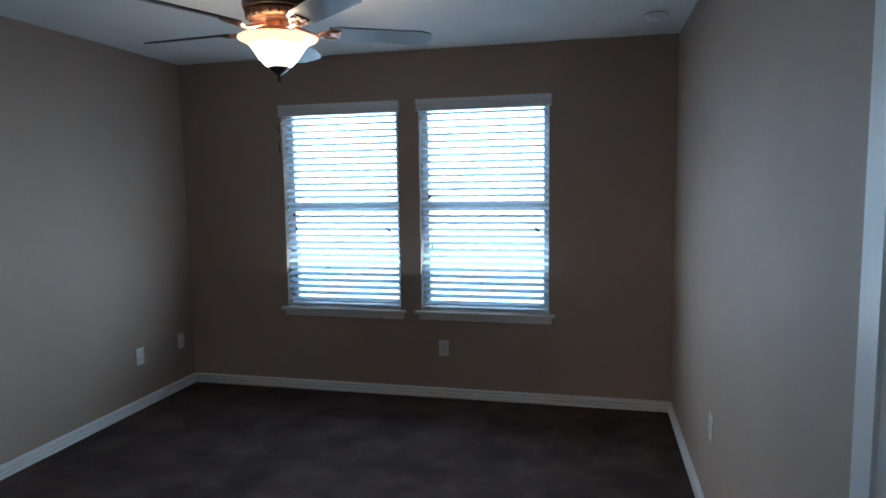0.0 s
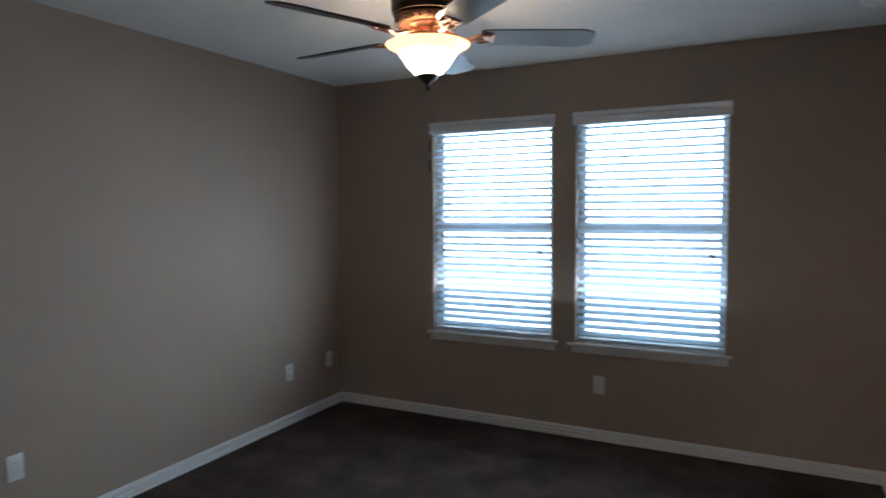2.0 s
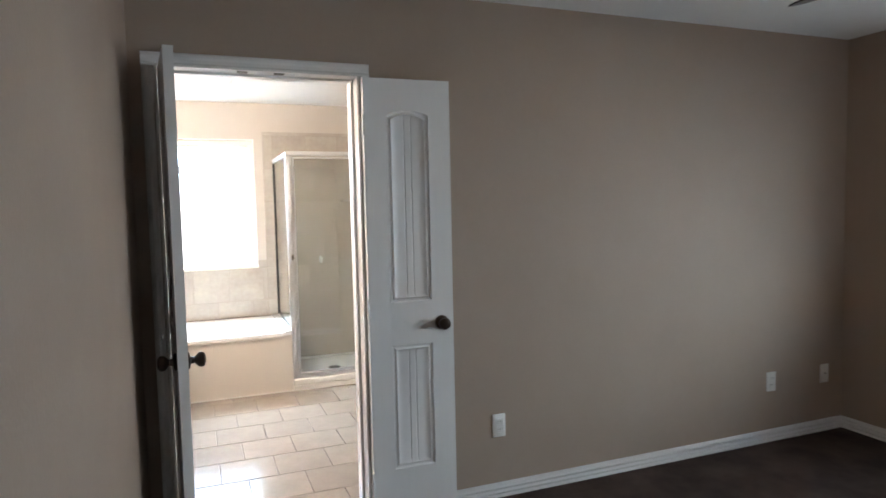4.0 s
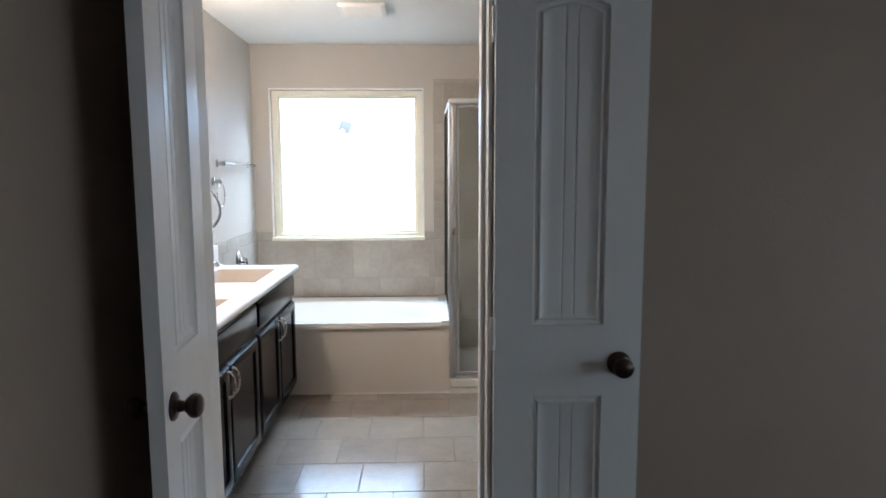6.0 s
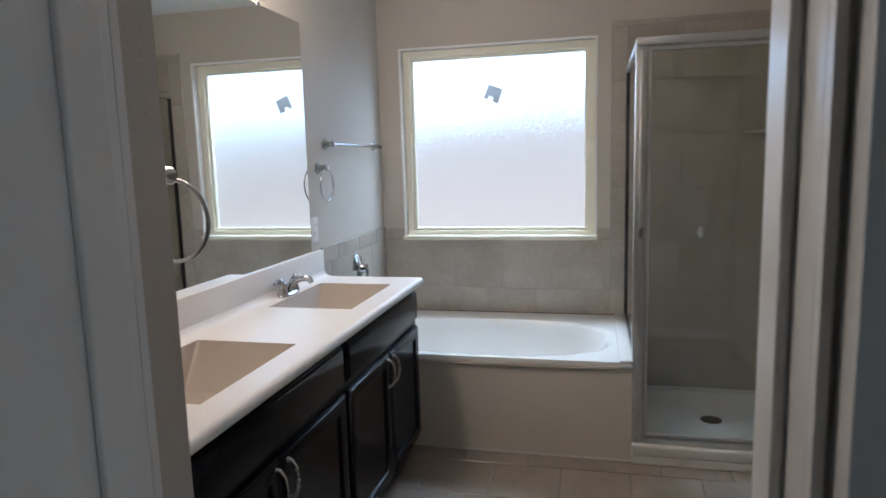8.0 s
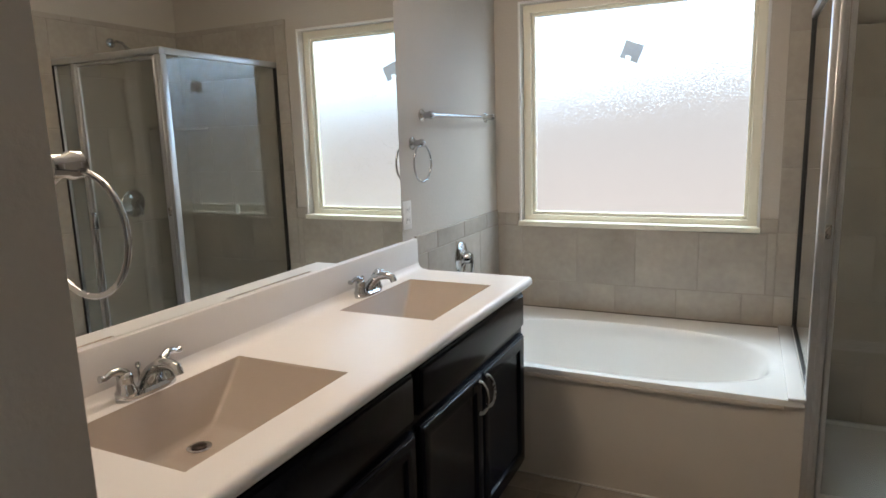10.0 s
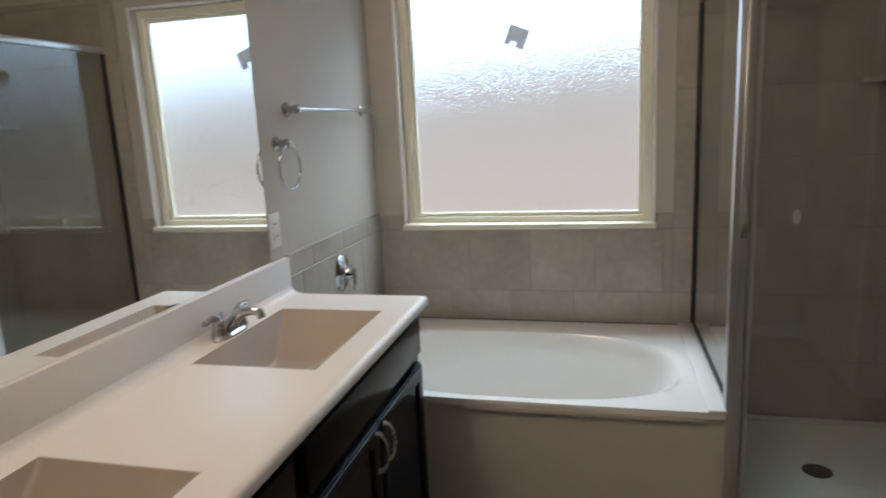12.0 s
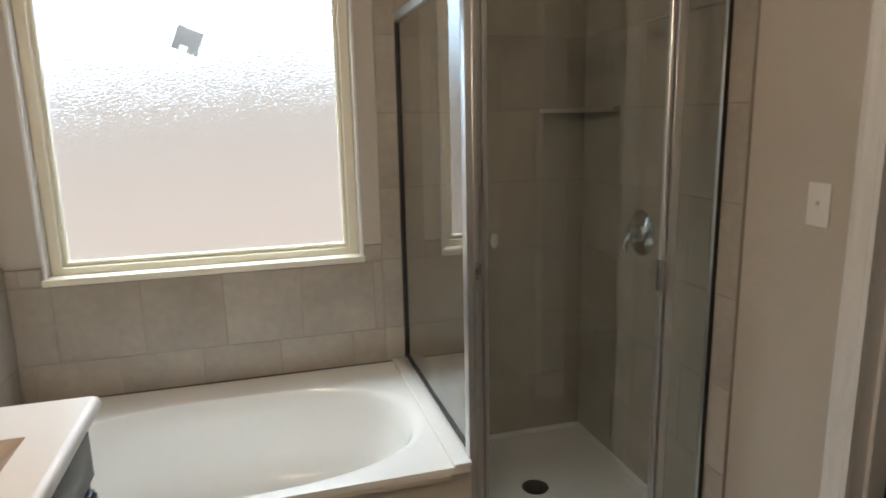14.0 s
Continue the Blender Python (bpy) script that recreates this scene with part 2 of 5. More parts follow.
def mesh_of(name, bm, mat, smooth=False):
    bmesh.ops.recalc_face_normals(bm, faces=bm.faces[:])
    me = bpy.data.meshes.new(name)
    bm.to_mesh(me)
    bm.free()
    if smooth:
        me.polygons.foreach_set("use_smooth", [True] * len(me.polygons))
        me.set_sharp_from_angle(angle=radians(38))
    me.materials.append(mat)
    return me


def thing(name, base=(0, 0, 0), label="", category="", group="", kind=""):
    ob = new(name)
    ob.location = base
    ob.empty_display_size = 0.05
    BASE[ob] = Vector(base)
    return tagged(ob, label, category, group, kind)


def part(name, bm, mat, parent, label="", smooth=True, kind=""):
    """Links a bmesh, given in the world's axes, as one mesh under a thing or a part."""
    at = BASE[parent]
    bmesh.ops.translate(bm, verts=bm.verts[:], vec=-at)
    ob = new(name, mesh_of(name, bm, mat, smooth))
    ob.parent = parent
    BASE[ob] = at
    return tagged(ob, label, kind=kind)


def solid(name, bm, mat, label="", category="", kind="structure", smooth=False):
    ob = new(name, mesh_of(name, bm, mat, smooth))
    BASE[ob] = Vector((0, 0, 0))
    return tagged(ob, label, category, "", kind)


def box(x0, x1, y0, y1, z0, z1, bevel=0.0, seg=2, bm=None):
    own = bmesh.new()
    m = Matrix.Translation(((x0 + x1) / 2, (y0 + y1) / 2, (z0 + z1) / 2)) @ Matrix.Diagonal((x1 - x0, y1 - y0, z1 - z0, 1))
    bmesh.ops.create_cube(own, size=1, matrix=m)
    if bevel:
        bmesh.ops.bevel(own, geom=own.edges[:], offset=bevel, segments=seg, affect="EDGES", profile=0.5)
    if bm is None:
        return own
    return merge(bm, own)


def merge(bm, own):
    me = bpy.data.meshes.new("joined")
    own.to_mesh(me)
    own.free()
    bm.from_mesh(me)
    bpy.data.meshes.remove(me)
    return bm


def wall(axis, a, b, u0, u1, z0, z1, holes=()):
    """A wall with real openings. axis: across its thickness a to b; u runs along it; holes: (u0, u1, z0, z1)."""
    us = sorted({u0, u1, *(h[0] for h in holes), *(h[1] for h in holes)})
    zs = sorted({z0, z1, *(h[2] for h in holes), *(h[3] for h in holes)})
    us, zs = [u for u in us if u0 <= u <= u1], [z for z in zs if z0 <= z <= z1]
    full = {}
    for i in range(len(us) - 1):
        for k in range(len(zs) - 1):
            cu, cz = (us[i] + us[i + 1]) / 2, (zs[k] + zs[k + 1]) / 2
            full[i, k] = not any(h[0] < cu < h[1] and h[2] < cz < h[3] for h in holes)
    bm, seen = bmesh.new(), {}

    def vert(t, u, z):
        if (t, u, z) not in seen:
            seen[t, u, z] = bm.verts.new((t, u, z) if axis == "x" else (u, t, z))
        return seen[t, u, z]

    for (i, k), is_full in full.items():
        if not is_full:
            continue
        p, q, r, s = us[i], us[i + 1], zs[k], zs[k + 1]
        for t in (a, b):
            bm.faces.new([vert(t, p, r), vert(t, q, r), vert(t, q, s), vert(t, p, s)])
        for (di, dk), ends in (((-1, 0), ((p, r), (p, s))), ((1, 0), ((q, r), (q, s))), ((0, -1), ((p, r), (q, r))), ((0, 1), ((p, s), (q, s)))):
            if not full.get((i + di, k + dk)):
                (c, d), (e, f) = ends
                bm.faces.new([vert(a, c, d), vert(a, e, f), vert(b, e, f), vert(b, c, d)])
    return bm


def loop_frame(at, a0, a1, u0, u1, z0, z1, w, lip=0.003):
    """A closed rectangular frame in one piece. at(a, u, z) gives the place; a runs across its depth."""
    bm = bmesh.new()
    rings = []
    for a, inset in ((a0, 0), (a1 - lip, 0), (a1, lip), (a1, w - lip), (a1 - lip, w), (a0, w)):
        rings.append([bm.verts.new(at(a, u, z)) for u, z in ((u0 + inset, z0 + inset), (u1 - inset, z0 + inset), (u1 - inset, z1 - inset), (u0 + inset, z1 - inset))])
    for lo, hi in zip(rings, rings[1:] + rings[:1]):
        for i in range(4):
            bm.faces.new([lo[i], lo[(i + 1) % 4], hi[(i + 1) % 4], hi[i]])
    return bm


def lathe(profile, where=(0, 0, 0), turn=None, steps=32):
    """A turned shape. profile: (radius, height) from bottom to top; turn: a matrix that tips its axis."""
    bm, rings = bmesh.new(), []
    for r, h in profile:
        if r < 1e-5:
            rings.append([bm.verts.new((0, 0, h))])
        else:
            rings.append([bm.verts.new((r * math.cos(2 * math.pi * i / steps), r * math.sin(2 * math.pi * i / steps), h)) for i in range(steps)])
    for lo, hi in zip(rings, rings[1:]):
        for i in range(steps):
            j = (i + 1) % steps
            if len(lo) == 1 and len(hi) == 1:
                continue
            if len(lo) == 1:
                bm.faces.new([lo[0], hi[j], hi[i]])
            elif len(hi) == 1:
                bm.faces.new([lo[i], lo[j], hi[0]])
            else:
                bm.faces.new([lo[i], lo[j], hi[j], hi[i]])
    for ring in (rings[0], rings[-1]):
        if len(ring) > 1:
            bm.faces.new(ring)
    m = Matrix.Translation(where) @ (turn or Matrix.Identity(4))
    bmesh.ops.transform(bm, matrix=m, verts=bm.verts[:])
    return bm


def tube(points, radius, steps=12, closed=False):
    """A round bar along points; radius: one, or one a point."""
    pts = [Vector(p) for p in points]
    n = len(pts)
    rad = radius if isinstance(radius, (list, tuple)) else [radius] * n
    bm, rings, up = bmesh.new(), [], None
    for i, p in enumerate(pts):
        a, b = (pts[i - 1], pts[(i + 1) % n]) if closed else (pts[max(i - 1, 0)], pts[min(i + 1, n - 1)])
        t = (b - a).normalized()
        if up is None:
            up = t.orthogonal().normalized()
        up = (up - up.dot(t) * t).normalized()
        side = t.cross(up)
        rings.append([bm.verts.new(p + rad[i] * (math.cos(2 * math.pi * k / steps) * up + math.sin(2 * math.pi * k / steps) * side)) for k in range(steps)])
    pairs = list(zip(rings, rings[1:])) + ([(rings[-1], rings[0])] if closed else [])
    for lo, hi in pairs:
        for k in range(steps):
            bm.faces.new([lo[k], lo[(k + 1) % steps], hi[(k + 1) % steps], hi[k]])
    if not closed:
        bm.faces.new(rings[0]), bm.faces.new(rings[-1])
    return bm


def sweep(profile, start, end, out, up=(0, 0, 1)):
    """A moulding: profile points (out, up) drawn from start to end."""
    bm, s, e, o, u = bmesh.new(), Vector(start), Vector(end), Vector(out), Vector(up)
    rings = [[bm.verts.new(p + a * o + b * u) for a, b in profile] for p in (s, e)]
    n = len(profile)
    for i in range(n):
        bm.faces.new([rings[0][i], rings[0][(i + 1) % n], rings[1][(i + 1) % n], rings[1][i]])
    bm.faces.new(rings[0]), bm.faces.new(rings[1])
    return bm


Y_IN, Y_OUT = Matrix.Rotation(radians(90), 4, "X"), Matrix.Rotation(radians(-90), 4, "X")   # axis to -y, to +y
X_IN, X_OUT = Matrix.Rotation(radians(-90), 4, "Y"), Matrix.Rotation(radians(90), 4, "Y")   # axis to -x, to +x

# ---- structure: walls, floors, ceiling ----
solid("wall_north", wall("y", BY1, BY1 + 0.15, BX0 - 0.13, BX1 + 0.13, 0, CEIL, [(a, b, BZ0, BZ1) for a, b in BW]), M_WALL, "taupe painted bedroom wall with two windows", "wall")
solid("wall_east", wall("x", BX1, BX1 + 0.13, BY0 - 0.12, BY1, 0, CEIL), M_WALL, "taupe painted bedroom wall with fine texture", "wall")
solid("wall_south", wall("y", BY0 - 0.12, BY0, BX0, BX1, 0, CEIL, [(EX0 - 0.02, EX1 + 0.02, -0.1, 2.07)]), M_WALL, "taupe painted bedroom wall with the entry opening", "wall")
west = wall("x", BX0 - 0.08, BX0, TY0, BY1, 0, CEIL, [(DY0 - 0.02, DY1 + 0.02, -0.1, DTOP + 0.02)])
solid("wall_west", west, M_WALL, "taupe painted bedroom wall with a double door", "wall")
solid("wall_bath_east", wall("x", TX1, TX1 + 0.0795, TY0, TY1, 0, CEIL, [(DY0 - 0.02, DY1 + 0.02, -0.1, DTOP + 0.02)]), M_BATH, "beige painted bathroom wall beside the double door", "wall")
solid("wall_bath_stub", box(-3.33, TX1 - 0.0005, TY0, 0.668, 0, CEIL), M_BATH, "short beige wall at the end of the vanity", "wall")
solid("wall_bath_south", wall("y", TY0 - 0.13, TY0, TX0 - 0.13, BX0, 0, CEIL), M_BATH, "beige painted wall behind the vanity", "wall")
solid("wall_bath_west", wall("x", TX0 - 0.13, TX0, TY0, TY1 + 0.12, 0, CEIL, [(WY0, WY1, WZ0, WZ1)]), M_BATH, "beige painted bathroom wall with an obscure window", "wall")
solid("wall_bath_north", wall("y", TY1, TY1 + 0.12, TX0, TX1 + 0.0795, 0, CEIL, [(NX0 - 0.02, NX1 + 0.02, -0.1, 2.07)]), M_BATH, "beige painted bathroom wall with a doorway", "wall")
solid("wall_closet_north", box(-5.4, TX1 + 0.0795, 3.75, 3.87, 0, CEIL), M_BATH, "plain wall that closes the closet", "wall")
solid("wall_closet_west", box(-5.52, -5.4, TY1 + 0.12, 3.87, 0, CEIL), M_BATH, "plain wall that closes the closet", "wall")
solid("wall_closet_east", box(TX1, TX1 + 0.0795, TY1 + 0.12, 3.75, 0, CEIL), M_BATH, "plain wall that closes the closet", "wall")
solid("wall_hall_west", box(-1.12, -1.0, -1.4, BY0 - 0.12, 0, CEIL), M_WALL, "plain wall that closes the hall", "wall")
solid("wall_hall_east", box(1.0, 1.12, -1.4, BY0 - 0.12, 0, CEIL), M_WALL, "plain wall that closes the hall", "wall")
solid("wall_hall_south", box(-1.12, 1.12, -1.52, -1.4, 0, CEIL), M_WALL, "plain wall that closes the hall", "wall")
solid("wall_hall_filler", box(BX1, 1.12, BY0 - 0.12, BY0, 0, CEIL), M_WALL, "plain wall that closes the hall", "wall")
solid("ceiling", box(-6.4, 1.2, -1.55, 4.9, CEIL, CEIL + 0.14), M_CEIL, "white textured ceiling paint over all rooms", "ceiling")
solid("floor", box(-3.04, BX1 + 0.13, BY0 - 0.12, BY1 + 0.15, -0.1, 0.0), M_CARPET, "dark brown cut-pile bedroom carpet", "carpet")
solid("hall_floor", box(-1.12, 1.12, -1.52, BY0 - 0.1205, -0.1, 0.0), M_CARPET, "dark brown carpet in the hall", "carpet")
solid("closet_floor", box(-5.5, -3.04, TY1 + 0.12, 3.87, -0.1, 0.0), M_CARPET, "dark brown carpet in the closet", "carpet")
tile_floor = solid("bathroom_floor", box(-6.35, -3.0405, TY0 - 0.13, TY1 + 0.1195, -0.1, -0.004), M_GROUT, "grey grout bed under beige ceramic floor tiles", "tile floor")
solid("ground", box(-60, 60, -60, 60, -0.5, -0.4), material("pale_ground", (0.25, 0.24, 0.2), 0.9, scale=0.5), "pale open ground outside the house", "ground")
solid("backdrop", box(-7.92, -7.9, -2.2, 3.9, -0.3, 4.6), M_OUT, "bright overcast brightness outside the bathroom window", "backdrop")
solid("backdrop_north", box(-4.2, 1.8, 6.2, 6.22, -0.3, 4.2), M_OUTBED, "pale bright sky outside the bedroom windows", "backdrop")

# ---- trim ----
BASE_PROFILE = [(0, 0), (0.019, 0), (0.019, 0.012), (0.016, 0.0165), (0.0006, 0.017), (0.0006, 0.027), (0.021, 0.0272), (0.021, 0.037), (0.018, 0.0408), (0.0006, 0.041), (0.0006, 0.051), (0.021, 0.0512), (0.021, 0.060), (0.014, 0.066), (0.006, 0.070), (0, 0.071)]


def baseboard(start, end, out, label="white painted stepped baseboard"):
    solid("baseboard", sweep(BASE_PROFILE, start, end, out), M_TRIM, label, "baseboard")


baseboard((BX0, BY1, 0), (BX1, BY1, 0), (0, -1, 0))
baseboard((BX0, DY1 + 0.067, 0), (BX0, BY1 - 0.022, 0), (1, 0, 0))
baseboard((BX1, BY0, 0), (BX1, BY1 - 0.022, 0), (-1, 0, 0))
baseboard((BX0 + 0.022, BY0, 0), (EX0 - 0.067, BY0, 0), (0, 1, 0))
baseboard((-5.205, TY1, 0), (NX0 - 0.09, TY1, 0), (0, -1, 0))
baseboard((TX1, DY1 + 0.067, 0), (TX1, TY1, 0), (-1, 0, 0))
baseboard((-3.33, 0.67, 0), (TX1, 0.67, 0), (0, 1, 0))

CASE_PROFILE = [(0, 0), (0.017, 0), (0.017, 0.010), (0.011, 0.016), (0.011, 0.030), (0.016, 0.040), (0.014, 0.050), (0.007, 0.057), (0, 0.057)]


def casing(axis, face, out, u0, u1, top, sides=(True, True), width=1.0):
    """Door casing round an opening: out is +1 or -1 along the axis across the wall."""
    prof = [(a, b * width) for a, b in CASE_PROFILE]
    at = (lambda t, u, z: (t, u, z)) if axis == "x" else (lambda t, u, z: (u, t, z))
    o, along = at(out, 0, 0), Vector(at(0, 1, 0))
    bm = bmesh.new()
    w = 0.057 * width
    if sides[0]:
        merge(bm, sweep(prof, at(face, u0, 0), at(face, u0, top + 0.0), o, -along))
    if sides[1]:
        merge(bm, sweep(prof, at(face, u1, 0), at(face, u1, top + 0.0), o, along))
    merge(bm, sweep(prof, at(face, u0 - w * sides[0], top + 0.0), at(face, u1 + w * sides[1], top + 0.0), o, (0, 0, 1)))
    return bm


def jamb(axis, a, b, u0, u1, top, thick=0.0195):
    bm = bmesh.new()
    for lo, hi in ((u0 - thick, u0), (u1, u1 + thick)):
        box(*((a, b, lo, hi) if axis == "x" else (lo, hi, a, b)), 0, top, 0.0015, 1, bm)
    box(*((a, b, u0 - thick, u1 + thick) if axis == "x" else (u0 - thick, u1 + thick, a, b)), top, top + thick, 0.0015, 1, bm)
    mid = (a + b) / 2
    for lo, hi in ((u0, u0 + 0.013), (u1 - 0.013, u1)):
        box(*((mid - 0.05, mid + 0.02, lo, hi) if axis == "x" else (lo, hi, mid - 0.02, mid + 0.03)), 0, top - 0.01, 0.004, 3, bm)
    box(*((mid - 0.05, mid + 0.02, u0, u1) if axis == "x" else (u0, u1, mid - 0.02, mid + 0.03)), top - 0.01, top, 0.001, 1, bm)
    return bm


solid("trim", casing("x", BX0, 1, DY0, DY1, DTOP), M_TRIM, "white moulded casing of the double door", "door casing")
solid("trim", casing("x", TX1, -1, DY0, DY1, DTOP), M_TRIM, "white moulded casing on the bathroom side", "door casing")
solid("trim", jamb("x", TX1, BX0, DY0, DY1, DTOP), M_TRIM, "white painted jamb of the double door", "door frame")
solid("trim", casing("y", BY0, 1, EX0, EX1, 2.05), M_TRIM, "white moulded casing of the entry door", "door casing")
solid("trim", jamb("y", BY0 - 0.12, BY0, EX0, EX1, 2.05), M_TRIM, "white painted jamb of the entry door", "door frame")
solid("trim", casing("y", TY1, -1, NX0, NX1, 2.05, width=1.45), M_TRIM, "white moulded casing of the closet doorway", "door casing")
solid("trim", jamb("y", TY1, TY1 + 0.12, NX0, NX1, 2.05), M_TRIM, "white painted jamb of the closet doorway", "door frame")

# ---- doors ----


def panel_side(bm, w, h, panels, depth_at, sign):
    """One face of a moulded door in its own plane: x across, z up; panels: (x0, x1, z0, z1, rise)."""
    def samples(x0, x1, inset):
        """Places across a panel, with two plank grooves in it."""
        n = 9
        grooves = [x0 + (x1 - x0) * g for g in (0.37, 0.63)]
        xs = [x0 + (x1 - x0) * i / n for i in range(n + 1)]
        xs = sorted(xs + [g + d for g in grooves for d in (-0.003, 0, 0.003)])
        deep = [0.0035 if any(abs(x - g) < 1e-6 for g in grooves) else 0.0 for x in xs]
        mid, k = (x0 + x1) / 2, (x1 - x0 - 2 * inset) / (x1 - x0)
        return [mid + (x - mid) * k for x in xs], deep

    def rows_of(x0, x1, z0, z1, rise, inset):
        xs, deep = samples(x0, x1, inset)
        arch = [z1 - inset + rise * max(0.0, math.sin(math.pi * (x - xs[0]) / (xs[-1] - xs[0]))) ** 0.8 if rise else z1 - inset for x in xs]
        return [(x, z0 + inset) for x in xs], list(zip(xs, arch)), deep

    def v(x, z, d):
        return bm.verts.new((x, depth_at - sign * d, z))

    edge_z = 0.0
    for x0, x1, z0, z1, rise in panels:
        loops = []
        for inset, d in ((0, 0), (0.004, 0.009), (0.012, 0.010), (0.019, 0.003), (0.034, 0.0125)):
            lo_p, hi_p, deep = rows_of(x0, x1, z0, z1, rise, inset)
            last = inset > 0.02
            loops.append(([v(x, z, d + (g if last else 0)) for (x, z), g in zip(lo_p, deep)], [v(x, z, d + (g if last else 0)) for (x, z), g in zip(hi_p, deep)]))
        for (l0, h0), (l1, h1) in zip(loops, loops[1:]):
            ra, rb = l0 + h0[::-1], l1 + h1[::-1]
            for i in range(len(ra)):
                j = (i + 1) % len(ra)
                bm.faces.new([ra[i], ra[j], rb[j], rb[i]])
        l3, h3 = loops[-1]
        for i in range(len(l3) - 1):
            bm.faces.new([l3[i], l3[i + 1], h3[i + 1], h3[i]])
        low_row = [v(x, z, 0) for x, z in rows_of(x0, x1, z0, z1, rise, 0)[0]]
        bm.faces.new([v(0, edge_z, 0), v(w, edge_z, 0), v(w, z0, 0), *low_row[::-1], v(0, z0, 0)])
        bm.faces.new([v(0, z0, 0), v(x0, z0, 0), v(x0, z1, 0), v(0, z1, 0)])
        bm.faces.new([v(x1, z0, 0), v(w, z0, 0), v(w, z1, 0), v(x1, z1, 0)])
        edge_z = z1
        if (x0, x1, z0, z1, rise) != panels[-1]:
            flat_row = [v(x, z, 0) for x, z in rows_of(x0, x1, z0, z1, rise, 0)[1]]
            bm.faces.new([v(0, z1, 0), *flat_row, v(w, z1, 0), v(w, z1 + 0.02, 0), v(0, z1 + 0.02, 0)])
            edge_z = z1 + 0.02
    top = [v(x, z, 0) for x, z in rows_of(*panels[-1], 0)[1]]
    bm.faces.new([v(0, edge_z, 0), *top, v(w, edge_z, 0), v(w, h, 0), v(0, h, 0)])


def door(name, hinge, turn, w, h, columns, knob_x, label, mirror=False, both=True):
    """A moulded two-panel leaf that hangs at hinge; x runs from the hinge to the free edge before it is turned."""
    t = 0.035
    leaf = bmesh.new()
    low, high = [(a, b, 0.245, 0.822, 0.0) for a, b in columns], [(a, b, 1.022, 1.868, 0.022) for a, b in columns]
    if len(columns) == 1:
        panel_side(leaf, w, h, [low[0], high[0]], 0.0, -1)
        panel_side(leaf, w, h, [low[0], high[0]], t, 1)
    else:
        half = w / 2
        for k in range(2):
            for at, s in ((0.0, -1), (t, 1)):
                own = bmesh.new()
                off = half * k
                panel_side(own, half, h, [(low[k][0] - off, low[k][1] - off, *low[k][2:]), (high[k][0] - off, high[k][1] - off, *high[k][2:])], at, s)
                bmesh.ops.translate(own, verts=own.verts[:], vec=(off, 0, 0))
                merge(leaf, own)
    for a, b, c, d in (((0, 0), (0, t), (0, t), (0, 0)), ((w, 0), (w, t), (w, t), (w, 0))):
        leaf.faces.new([leaf.verts.new((a[0], a[1], 0)), leaf.verts.new((b[0], b[1], 0)), leaf.verts.new((b[0], b[1], h)), leaf.verts.new((a[0], a[1], h))])
    for z in (0, h):
        leaf.faces.new([leaf.verts.new(p) for p in ((0, 0, z), (w, 0, z), (w, t, z), (0, t, z))])
    bmesh.ops.remove_doubles(leaf, verts=leaf.verts[:], dist=0.0004)
    if mirror:
        bmesh.ops.scale(leaf, vec=(1, -1, 1), verts=leaf.verts[:])
    root = thing(name, (0, 0, 0), label, "door", kind="structure")
    part("door_leaf", leaf, M_DOOR, root)
    s = -1 if mirror else 1
    ball = [(0, 0), (0.033, 0), (0.033, 0.004), (0.027, 0.009), (0.014, 0.012), (0.012, 0.026), (0.018, 0.031), (0.0265, 0.040), (0.0285, 0.049), (0.026, 0.058), (0.017, 0.0645), (0, 0.066)]
    for face, tip in ((0.0, Y_IN), (t, Y_OUT))[:2 if both else 1]:
        side = tip if not mirror else (Y_OUT if tip is Y_IN else Y_IN)
        part("door_knob", lathe(ball, (knob_x, s * face, 0.915), side), M_BRONZE, root, "dark bronze door knob")
    if len(columns) > 1:
        part("latch_plate", box(w - 0.001, w + 0.0015, s * t / 2 - 0.012, s * t / 2 + 0.012, 0.885, 0.945, 0.0005, 1), M_BRONZE, root, "dark bronze latch plate")
    for z in (0.2, 1.0, 1.82):
        part("hinge", tube([(-0.004, -0.004 * s, z - 0.045), (-0.004, -0.004 * s, z + 0.045)], 0.006), M_TRIM, root, "white painted hinge")
    root.matrix_world = pose(*hinge, 0, 0, turn)
    return root


# one leaf stands nearly square to the wall, the other is folded flat against it, with a dummy knob on its face
door("door_1", (BX0 + 0.012, DY0 + 0.002, 0.012), 5.0, 0.405, 2.028, [(0.105, 0.300)], 0.345, "white moulded two-panel door leaf standing open")
door("door_2", (BX0 + 0.059, DY1 + 0.014, 0.012), 89.0, 0.405, 2.028, [(0.105, 0.300)], 0.345, "white moulded two-panel door leaf folded open against the wall", both=False)
door("door_3", (EX1 - 0.004, BY0 + 0.012, 0.012), 81.8, 0.762, 2.028, [(0.11, 0.33), (0.432, 0.652)], 0.70, "white moulded entry door standing open")


